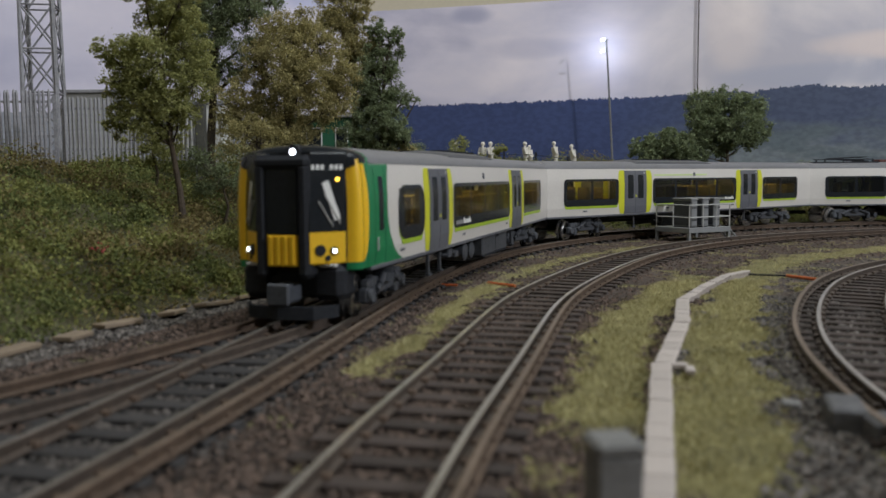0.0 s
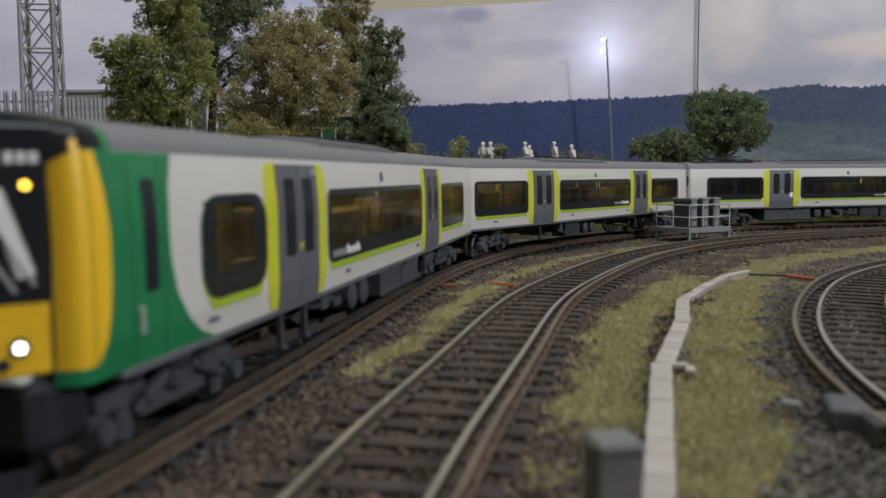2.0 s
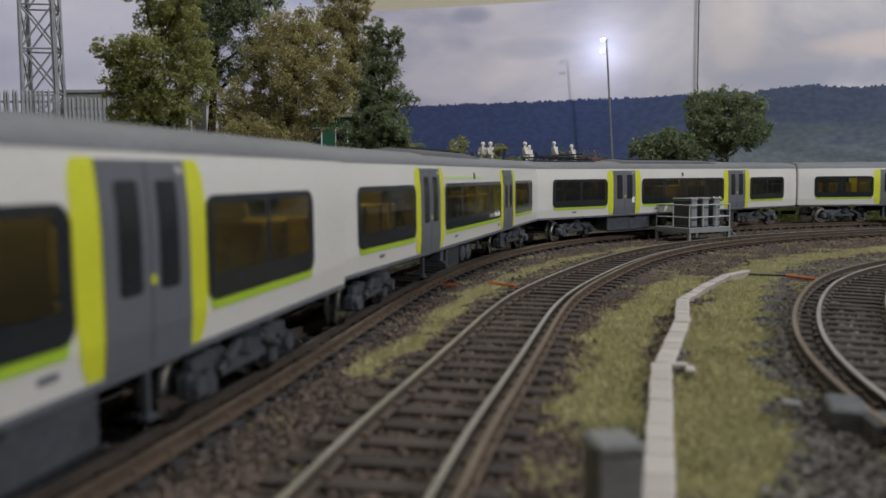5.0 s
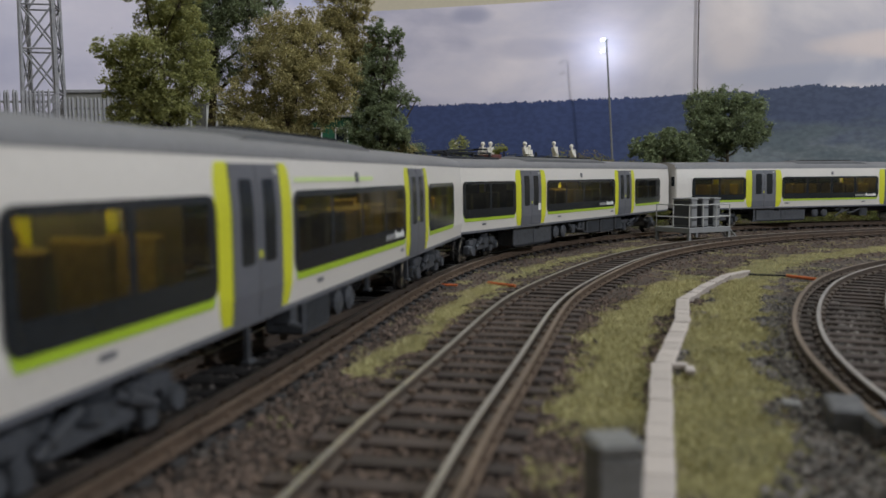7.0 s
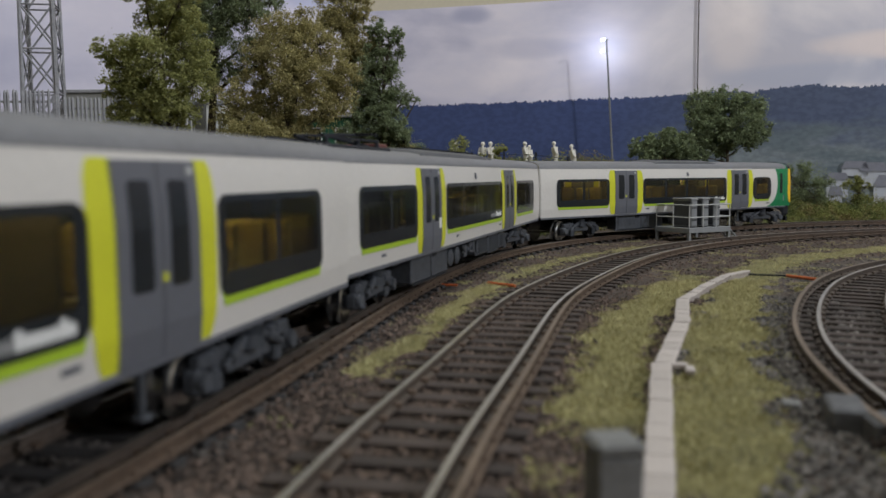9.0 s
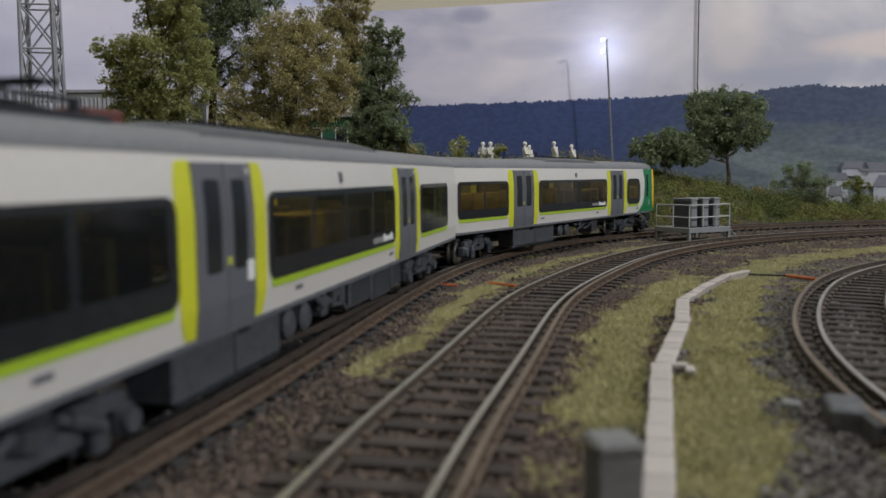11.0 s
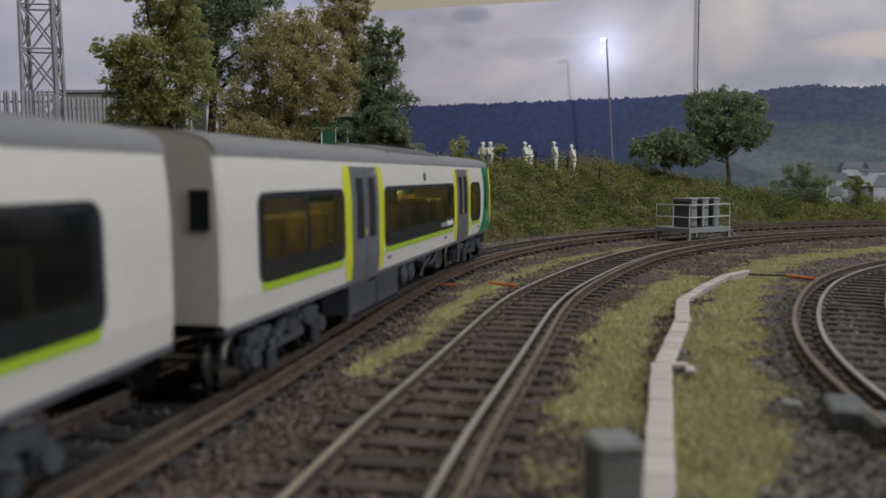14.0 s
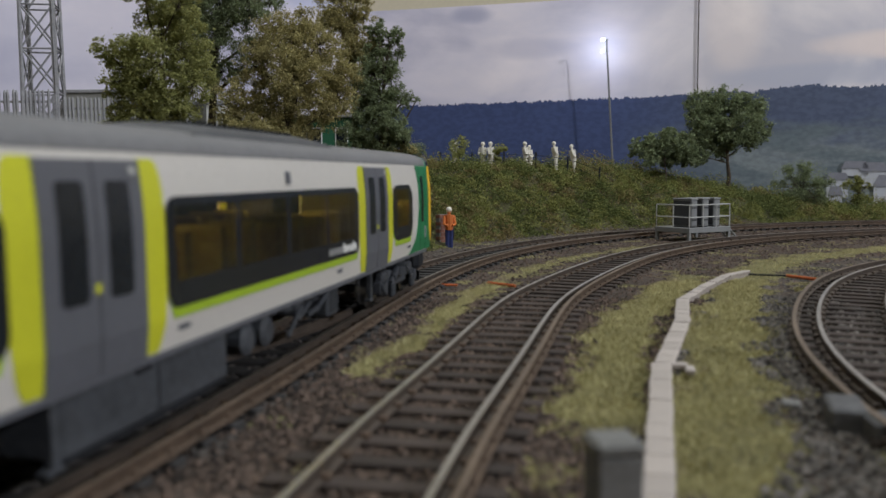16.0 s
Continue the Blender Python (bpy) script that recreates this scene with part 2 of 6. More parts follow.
# ---- tracks ----
TRAIN = np.stack([px, py], 1)
main = TRAIN[(S_ALL > -900) & (S_ALL < 1250)]
FAR_RAIL = smooth_line([(-52, -80), (-33, 20), (-18, 92), (-13, 116), (-6.5, 143), (5.5, 193), (19, 245), (44, 309), (85, 388), (135, 449), (203, 499), (275, 531), (380, 562), (520, 590)])
MID = offset_line(FAR_RAIL, -8.25)
R_RAIL = smooth_line([(63, 20), (64.5, 70), (68.8, 120), (75.4, 153.6), (82.6, 178), (94, 207), (110, 240), (130, 274), (154, 305), (182, 332), (245, 371), (340, 402)])
RIGHT = offset_line(R_RAIL, -8.25)


def build_track(label, centre, third, rust, near_mat, sleeper_mat, gauge=(8.25, -8.25)):
    """Running rails, a raised conductor rail outside one of them, chairs and single sleepers."""
    tr = empty("railway_track", category="railway track", label=label, group="railway tracks")
    for d, m in ((gauge[0], near_mat), (gauge[1], near_mat)):
        V, F = sweep(offset_line(centre, d), RAIL_PROF)
        rl = mesh_ob("rail", V, F, RAILDARK, tr)
        rl.data.materials.append(m)
        rl.data.polygons.foreach_set("material_index", [1 if i % 14 == 7 else 0 for i in range(len(F))])
    V, F = sweep(offset_line(centre, third), RAIL_PROF, 0.5)
    cr = mesh_ob("conductor_rail", V, F, rust, tr, "rust-brown raised conductor rail")
    cr.data.materials.append(RAILWORN)
    cr.data.polygons.foreach_set("material_index", [1 if i % 14 == 7 else 0 for i in range(len(F))])
    c = np.concatenate([[0], np.cumsum(np.hypot(*np.diff(centre, axis=0).T))])
    rnd = random.Random(len(centre))
    me = None
    chairs = bmesh.new()
    chair_data = {}
    n = 0
    at = 3.0
    while at < c[-1] - 3 and n < 290:
        x, y = np.interp(at, c, centre[:, 0]), np.interp(at, c, centre[:, 1])
        x2, y2 = np.interp(at + 2, c, centre[:, 0]), np.interp(at + 2, c, centre[:, 1])
        a = math.degrees(math.atan2(y2 - y, x2 - x))
        if me is None:
            sl = part("sleeper", box(bmesh.new(), -1.75, 1.75, -15.5, 15.5, -4.6, -2.25, bev=0.18), sleeper_mat, tr)
            me = sl.data
        else:
            sl = new("sleeper", me)
            sl.parent = tr
        sl.matrix_basis = pose(x * U, y * U, rnd.uniform(-0.1, 0.05) * U, 0, 0, a + rnd.uniform(-1.2, 1.2))
        near = 40 < y < 460
        ca, sa = math.cos(math.radians(a)), math.sin(math.radians(a))
        for d in (gauge[0], gauge[1], third):
            top = -1.3 if d != third else -0.8
            if near:
                key = d == third
                if key not in chair_data:
                    chair_data[key] = part("rail_chair", box(bmesh.new(), -0.85, 0.85, -0.9 if key else -1.65, 0.9 if key else 1.65, -2.35, top, bev=0.2), rust, sl).data
                    ch = sl.children[-1]
                else:
                    ch = new("rail_chair", chair_data[key])
                    ch.parent = sl
                ch.matrix_basis = pose(0, d * U, 0)
                continue
            b2 = bmesh.ops.create_cube(chairs, size=1)["verts"]
            bmesh.ops.scale(chairs, vec=(1.7, 3.3 if d != third else 1.8, top + 2.35), verts=b2)
            bmesh.ops.rotate(chairs, cent=(0, 0, 0), matrix=Matrix.Rotation(math.radians(a), 3, "Z"), verts=b2)
            bmesh.ops.translate(chairs, vec=(x - sa * d, y + ca * d, (top - 2.35) / 2), verts=b2)
        at += 8.3
        n += 1
    tagged(part("far_ironwork", chairs, rust, tr), kind="stuff")
    return tr


train_track = build_track("dark weathered curved track with turnout and conductor rail in ballast", main, 13.5, RAILRUST, RAILDULL, SLEEPDK)
mid_track = build_track("curved track with worn steel rails and brown sleepers", MID, -11.1, RAILRUST, RAILTOP, SLEEPER, (8.25, -7.9))
right_track = build_track("tightly curved track with conductor rail on its outside", RIGHT, 13.8, RAILDARK, RAILTOP, SLEEPER)
# diverging rails of the turnout in front of the train
div_s = np.arange(120, 420, 4.0)
dx, dy, dh = on_line(div_s)
dv = np.stack([dx, dy], 1)
bend = (np.maximum(div_s - 128, 0) ** 2) / (2 * 470.0)
gv = np.stack([np.cos(dh), np.sin(dh)], 1)
for side in (-8.25, 8.25):
    q = side - bend
    l = np.stack([dv[:, 0] - gv[:, 1] * q, dv[:, 1] + gv[:, 0] * q], 1)
    V, F = sweep(l, RAIL_PROF, 0.06)
    mesh_ob("turnout_rail", V, F, RAILRUST if side < 0 else RAILDARK, train_track, "diverging rusty rail of the turnout")
for i in range(0, len(div_s), 2):
    if bend[i] > 5:
        q = -bend[i]
        sl = new("sleeper", bpy.data.objects["sleeper"].data)
        sl.parent = train_track
        sl.matrix_basis = pose((dv[i, 0] - gv[i, 1] * q) * U, (dv[i, 1] + gv[i, 0] * q) * U, -0.3 * U, 0, 0, math.degrees(dh[i]) - 8)

# ---- ground and bank ----
TOE = smooth_line([(-170, -60), (-140, 60), (-112, 145), (-93, 195), (-78, 236), (-60, 276), (-42, 332), (-15, 408), (12, 463), (56, 518), (108, 565), (172, 606), (250, 634), (330, 654), (430, 664), (640, 660)], 6.0)


def toe_dist(P):
    """Signed distance beyond the foot of the bank, positive on the bank."""
    out = np.empty(len(P))
    g = np.gradient(TOE, axis=0)
    for i in range(0, len(P), 4000):
        q = P[i:i + 4000]
        d2 = ((q[:, None, :] - TOE[None]) ** 2).sum(2)
        j = d2.argmin(1)
        sgn = np.sign(g[j, 0] * (q[:, 1] - TOE[j, 1]) - g[j, 1] * (q[:, 0] - TOE[j, 0]))
        out[i:i + 4000] = np.sqrt(d2[np.arange(len(q)), j]) * sgn
    return out


def vnoise(P, scale, seed=0.0):
    return np.array([noise.noise((p[0] * scale + seed, p[1] * scale - seed, seed * 1.7)) for p in P])


def ground_z(P, rough=True):
    P = np.asarray(P, float)
    d = toe_dist(P)
    full = np.interp(P[:, 0], [-400, -60, 130, 200, 260, 330, 420, 600], [43, 43, 42, 33, 22, 13, 4, 2])
    wide = np.interp(P[:, 0], [-400, -150, -60, 20, 600], [150, 140, 95, 72, 70])
    f = np.clip(d / wide, 0, 1)
    f = f * f * (3 - 2 * f) * 0.6 + f * 0.4
    z = -3.3 + full * f
    if rough:
        z = z + np.clip(d / 12, 0, 1) * (vnoise(P, 0.05, 3.1) * 3.0 + vnoise(P, 0.15, 7.7) * 1.2)
        z = z + vnoise(P, 0.12, 1.3) * 0.35
    return z


def line_gap(P, L):
    out = np.empty(len(P))
    for i in range(0, len(P), 4000):
        q = P[i:i + 4000]
        out[i:i + 4000] = np.sqrt(((q[:, None, :] - L[None]) ** 2).sum(2)).min(1)
    return out


GRASS_L = [(smooth_line([(-18, 164), (-8, 189), (3, 243), (25, 317), (55, 380), (99, 436), (170, 487), (260, 530)]), 4.6),
           (smooth_line([(26, 132), (41, 190), (61, 245), (93, 313)]), 9.0),
           (smooth_line([(33, 95), (47, 143), (64, 193), (88, 255), (153, 367), (226, 424), (320, 470)]), 11.0)]


def grass_fac(P):
    f = np.zeros(len(P))
    for L, w in GRASS_L:
        f = np.maximum(f, 1.25 - line_gap(P, L) / w)
    return f + vnoise(P, 0.09, 5.5) * 0.7 + vnoise(P, 0.3, 2.5) * 0.3


gx, gy = np.arange(-500, 861, 7.0), np.arange(-930, 921, 7.0)
GX, GY = np.meshgrid(gx, gy)
PG = np.stack([GX.ravel(), GY.ravel()], 1)
ZG = ground_z(PG)
DG = toe_dist(PG)
n_x = len(gx)
quads = [(j * n_x + i, j * n_x + i + 1, (j + 1) * n_x + i + 1, (j + 1) * n_x + i) for j in range(len(gy) - 1) for i in range(n_x - 1)]
ground = mesh_ob("ground", np.column_stack([PG, ZG]), quads, BALLAST, smooth=True)
ground.data.materials.append(SOIL)
ground.data.materials.append(OILY)
ground.data.materials.append(TURF)
on_bank = DG > 4
oil = line_gap(PG, main) < 13
turf = grass_fac(PG) > 0.35
ground.data.polygons.foreach_set("material_index", [1 if on_bank[q[0]] else 2 if oil[q[0]] else 3 if turf[q[0]] else 0 for q in quads])
tagged(ground, label="brown ballast and earth of the model layout", category="ground", kind="structure")


def flakes(P3, size, rnd, spread=0.35, narrow=0.6, up=0.0):
    """Small leaf-like quads at points, each turned at random."""
    n = len(P3)
    a = rnd.normal(size=(n, 3))
    a[:, 2] += up
    a /= np.linalg.norm(a, axis=1)[:, None]
    b = np.cross(a, rnd.normal(size=(n, 3)))
    b /= np.linalg.norm(b, axis=1)[:, None]
    s = (size * (1 + spread * rnd.normal(size=n)).clip(0.4, 2.0))[:, None]
    a, b = a * s, b * s * narrow
    V = np.stack([P3 - a, P3 - b * 0.8, P3 + a, P3 + b], 1).reshape(-1, 3)
    return V, [(i, i + 1, i + 2, i + 3) for i in range(0, 4 * n, 4)]


def pebbles(P3, size, rnd):
    n = len(P3)
    base = np.array([(1, 0, 0), (0, 1, 0), (-1, 0, 0), (0, -1, 0), (0, 0, 0.8), (0.7, 0.7, 0.45), (-0.7, 0.6, 0.4)])
    V = base[None] * (size * (1 + 0.35 * rnd.normal(size=(n, 1, 1))).clip(0.35, 2)) * (1 + 0.3 * rnd.normal(size=(n, 7, 3)))
    t = rnd.uniform(0, 6.28, n)
    c, s = np.cos(t)[:, None], np.sin(t)[:, None]
    V = np.stack([V[..., 0] * c - V[..., 1] * s, V[..., 0] * s + V[..., 1] * c, V[..., 2]], 2) + P3[:, None]
    fs = [(0, 5, 4), (5, 1, 4), (1, 6, 4), (6, 2, 4), (2, 3, 4), (3, 0, 4), (0, 1, 5), (1, 2, 6)]
    return V.reshape(-1, 3), [tuple(i * 7 + k for k in f) for i in range(n) for f in fs]


rng = np.random.default_rng(4)


# ballast stones, densest near the lens
cand = np.concatenate([rng.uniform((-110, 60), (120, 260), (80000, 2)), rng.uniform((-110, 250), (320, 640), (42000, 2))])
cand = cand[toe_dist(cand) < 6]
gf = grass_fac(cand)
cand = cand[(gf < 0.45)]
z = ground_z(cand, False)
grey = (line_gap(cand, RIGHT) < 40) | (toe_dist(cand) > -14)
oily = line_gap(cand, main) < 14 + 3 * rng.normal(size=len(cand))
for name, sel, m in (("ballast_stones", ~grey & ~oily, STONE), ("grey_ballast_stones", grey & ~oily, STONEG), ("oily_ballast_stones", oily, STONED)):
    P3 = np.column_stack([cand[sel], z[sel] + rng.uniform(-0.1, 0.5, sel.sum())])
    V, F = pebbles(P3, 0.43, rng)
    tagged(mesh_ob(name, V, F, m), label="loose crushed stone ballast between the tracks", category="ballast", kind="stuff")

# static grass tufts
cand = np.concatenate([rng.uniform((-20, 70), (130, 300), (330000, 2)), rng.uniform((0, 280), (330, 540), (170000, 2))])
cand = cand[grass_fac(cand) + 0.5 * vnoise(cand, 0.17, 8.1) + 0.25 * vnoise(cand, 0.5, 3.3) > 0.30]
clear = (line_gap(cand, MID) > 13) & (line_gap(cand, RIGHT) > 14) & (line_gap(cand, main) > 16)
cand = cand[clear]
z = ground_z(cand, False)
n = len(cand)
lean = rng.normal(size=(n, 2)) * 0.75
hgt = rng.uniform(0.2, 1.3, n)
side = rng.normal(size=(n, 2))
side /= np.linalg.norm(side, axis=1)[:, None]
wd = rng.uniform(0.05, 0.12, n)[:, None]
b0 = np.column_stack([cand - side * wd, z - 0.2])
b1 = np.column_stack([cand + side * wd, z - 0.2])
tp = np.column_stack([cand + lean, z + hgt])
V = np.stack([b0, b1, tp], 1).reshape(-1, 3)
tagged(mesh_ob("static_grass", V, [(i, i + 1, i + 2) for i in range(0, 3 * n, 3)], GRASS),
       label="tufts of pale yellow-green static grass", category="grass", kind="stuff")

# scrub on the bank
cand = np.concatenate([rng.uniform((-300, 120), (60, 520), (230000, 2)), rng.uniform((-40, 400), (460, 720), (230000, 2))])
dd = toe_dist(cand)
keep = (dd > 1) & (dd < 170) & (np.hypot(cand[:, 0] - 1, cand[:, 1] - 458) > 10)
cand, dd = cand[keep], dd[keep]
lump = np.clip(vnoise(cand, 0.045, 9.2) + 0.6 * vnoise(cand, 0.11, 4.4) + 0.35 * vnoise(cand, 0.27, 1.4) + 0.35, 0, 1.4)
lift = rng.uniform(0, 1, len(cand)) ** 0.7 * lump * 13 * np.clip(dd / 14, 0.12, 1)
P3 = np.column_stack([cand, ground_z(cand) + rng.uniform(-0.5, 1.0, len(cand)) + lift])
tone = (cand[:, 1] > 420) * 0.12 + vnoise(cand, 0.028, 11.0) + 0.6 * vnoise(cand, 0.09, 6.0) + 0.16 * rng.normal(size=len(cand))
for name, sel, m, lab in (("bank_scrub", (tone > -0.1) & (tone < 0.22), SCRUB, "dense olive-green scrub covering the bank"), ("dark_bank_scrub", tone >= 0.22, SCRUBD, "dark green undergrowth on the bank"),
                          ("brown_bank_scrub", tone <= -0.1, SCRUBB, "dry brown undergrowth on the bank")):
    V, F = flakes(P3[sel], 0.55, rng, spread=0.45)
    tagged(mesh_ob(name, V, F, m), label=lab, category="scrub", kind="stuff")
# rounded clumps of undergrowth standing out of the cover
spots = np.concatenate([rng.uniform((-290, 130), (60, 520), (900, 2)), rng.uniform((-20, 420), (420, 720), (2300, 2))])
sd = toe_dist(spots)
spots = spots[(sd > 5) & (sd < 150) & (np.hypot(spots[:, 0] - 1, spots[:, 1] - 456) > 15)]
szz = ground_z(spots)
rad = rng.uniform(2.2, 7.5, len(spots)) * np.clip(toe_dist(spots) / 14, 0.4, 1)
kindof = np.where(spots[:, 1] > 420, rng.choice(3, len(spots), p=[0.36, 0.52, 0.12]), rng.choice(3, len(spots), p=[0.47, 0.33, 0.20]))
for kd, name, m, lab in ((0, "olive_clumps", SCRUB, "rounded olive clumps of undergrowth"), (1, "dark_clumps", SCRUBD, "dark green clumps of undergrowth"), (2, "dry_clumps", SCRUBB, "dry brown clumps of undergrowth")):
    out = []
    for (x, y), z, r_ in zip(spots[kindof == kd], szz[kindof == kd], rad[kindof == kd]):
        n_f = int(34 * r_ ** 1.6)
        d = rng.normal(size=(n_f, 3))
        d /= np.linalg.norm(d, axis=1)[:, None]
        d[:, 2] = np.abs(d[:, 2])
        k_ = r_ * (1 - np.abs(rng.normal(size=n_f)) * 0.3 + (rng.uniform(size=n_f) < 0.15) * rng.uniform(0, 0.5, n_f))
        squash = np.array([1.15, 1.15, rng.uniform(0.8, 1.5)])
        out.append(np.array([x, y, z - 0.2 * r_]) + d * k_[:, None] * squash)
    V, F = flakes(np.concatenate(out), 0.5, rng, spread=0.45)
    tagged(mesh_ob(name, V, F, m), label=lab, category="scrub", kind="stuff")

# ---- the train ----
HALF = 126.0


def side_y(z):
    """Half width of the car body at a height."""
    if z < 17:
        return 18.3 - (17 - z) * 0.10
    return 18.3 if z < 29 else 18.3 - (z - 29) ** 1.5 * 0.03


ROOF_PROF = [(side_y(38.4), 38.4), (17.2, 39.7), (16.0, 40.8), (13.5, 41.7), (9.5, 42.4), (5.0, 42.8), (0, 42.9)]


def rounded(u0, u1, z0, z1, r, seg=4):
    pts = []
    for cu, cz, a0 in ((u1 - r, z1 - r, 0), (u0 + r, z1 - r, 90), (u0 + r, z0 + r, 180), (u1 - r, z0 + r, 270)):
        for i in range(seg + 1):
            a = math.radians(a0 + 90 * i / seg)
            pts.append((cu + r * math.cos(a), cz + r * math.sin(a)))
    return pts


def plate(bm, outline, side, off=0.15, thick=0.5):
    """A panel with thickness that follows the curve of the car side; outline in (along, up)."""
    b2 = bmesh.new()
    b2.faces.new([b2.verts.new((u, 0, z)) for u, z in outline])
    zs = [p[1] for p in outline]
    for z in (15, 17, 20, 23, 26, 29, 31, 33, 35, 37):
        if min(zs) + 0.3 < z < max(zs) - 0.3:
            bmesh.ops.bisect_plane(b2, geom=b2.verts[:] + b2.edges[:] + b2.faces[:], plane_co=(0, 0, z), plane_no=(0, 0, 1), dist=1e-4)
    outer = b2.verts[:]
    g = bmesh.ops.extrude_face_region(b2, geom=b2.faces[:], use_keep_orig=True)
    for v in outer:
        v.co.y = side * (side_y(v.co.z) + off - thick)
    for v in g["geom"]:
        if isinstance(v, bmesh.types.BMVert):
            v.co.y = side * (side_y(v.co.z) + off)
    bmesh.ops.recalc_face_normals(b2, faces=b2.faces)
    tmp = bpy.data.meshes.new("tmp")
    b2.to_mesh(tmp)
    b2.free()
    bm.from_mesh(tmp)
    bpy.data.meshes.remove(tmp)
    return bm


def grid_side(bm, us, zs, hole, side, off=0.0):
    """A side sheet as cells between breakpoints, leaving out those in holes."""
    V = {}

    def vert(u, z):
        if (u, z) not in V:
            V[(u, z)] = bm.verts.new((u, side * (side_y(z) + off), z))
        return V[(u, z)]
    for i in range(len(us) - 1):
        for j in range(len(zs) - 1):
            cu, cz = (us[i] + us[i + 1]) / 2, (zs[j] + zs[j + 1]) / 2
            if hole(cu, cz):
                continue
            q = [vert(us[i], zs[j]), vert(us[i + 1], zs[j]), vert(us[i + 1], zs[j + 1]), vert(us[i], zs[j + 1])]
            bm.faces.new(q if side < 0 else q[::-1])


def panes_of(u0, u1, n):
    """Openings of a glazing band: n panes between pillars."""
    m, p = 1.6, 2.0
    w = (u1 - u0 - 2 * m - (n - 1) * p) / n
    return [(u0 + m + i * (w + p), u0 + m + i * (w + p) + w) for i in range(n)]


def glazing(car, u0, u1, n, side, r=2.4, lime=True, z0=18.0, z1=32.8):
    zo0, zo1 = 21.6, 31.6
    openings = panes_of(u0, u1, n)
    bm = bmesh.new()
    us = sorted({u0 + r, u1 - r, *[v for o in openings for v in o if u0 + r < v < u1 - r]})
    openings = [(max(a, u0 + r), min(b, u1 - r)) for a, b in openings]
    us = sorted(set(us) | {v for o in openings for v in o})
    grid_side(bm, us, [z0, zo0, 26, zo1, z1], lambda u, z: zo0 < z < zo1 and any(a < u < b for a, b in openings), side, 0.22)
    ou = rounded(u0, u1, z0, z1, r)
    for keep, uu in ((lambda p: p[0] >= u1 - r - 1e-6, u1), (lambda p: p[0] <= u0 + r + 1e-6, u0)):
        pts = [p for p in ou if keep(p)]
        vs = [bm.verts.new((p[0], side * (side_y(p[1]) + 0.22), p[1])) for p in pts]
        if uu == u1:
            vs = vs[-5:] + vs[:-5]
        bm.faces.new(vs if side < 0 else vs[::-1])
    band = part("window_band", bm, BLACK, car, "black glazing band")
    bm = bmesh.new()
    for a, b in openings:
        grid_side(bm, [a, b], [zo0, 26, zo1], lambda u, z: False, side, 0.10)
    part("pane", bm, PANE, band, "tinted window pane")
    if lime:
        bm = bmesh.new()
        plate(bm, [(u0 + r * 0.6, z0 - 1.35), (u1 - r * 0.6, z0 - 1.35), (u1 - 0.15, z0 + r * 0.8), (u1 - 0.9, z0 + 0.9), (u1 - r, z0 + 0.15),
                   (u0 + r, z0 + 0.15), (u0 + 0.9, z0 + 0.9), (u0 + 0.15, z0 + r * 0.8)][::1], side, 0.14)
        part("lime_stripe", bm, LIME, car, "lime green stripe under the window")


def doorway(car, u0, u1, side):
    """Two sliding leaves with windows between yellow edges."""
    bow = [(2.1, 13.0), (1.3, 14.2), (0.6, 16.0), (0.15, 19.0), (0, 23.0), (0, 33.0), (0.2, 35.4), (0.8, 36.9), (1.6, 37.6)]
    for a, b, flip in ((u0 - 5.0, u0, 1), (u1, u1 + 5.0, 0)):
        bm = bmesh.new()
        if flip:
            o = [(a + c_, z_) for c_, z_ in bow] + [(b, 37.6), (b, 13.0)]
        else:
            o = [(b - c_, z_) for c_, z_ in bow] + [(a, 37.6), (a, 13.0)]
        part("door_edge", plate(bm, o, side, 0.12), YELL, car, "yellow strip beside the doors")
    mid = (u0 + u1) / 2
    for a, b in ((u0, mid - 0.15), (mid + 0.15, u1)):
        bm = bmesh.new()
        plate(bm, [(a, 12.9), (b, 12.9), (b, 24), (b, 37.4), (a, 37.4), (a, 24)], side, 0.3, 1.0)
        leaf = part("door_leaf", bm, DOORG, car, "grey sliding door leaf")
        c = (a + b) / 2 + (0.5 if b == u1 else -0.5) * -1
        bm = bmesh.new()
        plate(bm, rounded(c - 2.4, c + 2.4, 21.5, 35.0, 0.7, 2), side, 0.38, 0.3)
        part("door_window", bm, BLACK, leaf, "dark door window")
    bm = bmesh.new()
    plate(bm, rounded(mid - 0.9, mid + 0.1, 22.3, 23.5, 0.3, 2), side, 0.45, 0.4)
    part("door_button", bm, YELL, car, "yellow door button")
    bm = bmesh.new()
    lu = u0 + 1.2 if side > 0 else u1 - 2.6
    plate(bm, rounded(lu, lu + 1.4, 35.6, 36.7, 0.3, 2), side, 0.5, 0.5)
    part("door_lamp", bm, PALEG, car, "pale door indicator lamp")


def wheelset(parent, u):
    bm = bmesh.new()
    for s in (-1, 1):
        rod(bm, (0, s * 7.2, 0), (0, s * 9.4, 0), 5.4, seg=20)
        rod(bm, (0, s * 6.7, 0), (0, s * 7.2, 0), 6.2, seg=20)
        rod(bm, (0, s * 9.4, 0), (0, s * 9.6, 0), 4.0, 3.6, seg=16)
        box(bm, -0.5, 0.5, s * 9.5 - 0.2, s * 9.5 + 0.2, 1.0, 3.2)
    rod(bm, (0, -7, 0), (0, 7, 0), 1.0, seg=8)
    w = part("wheelset", bm, STEEL, parent, "bright steel wheels on an axle")
    w.location = (u * U, 0, 5.4 * U)
    return w


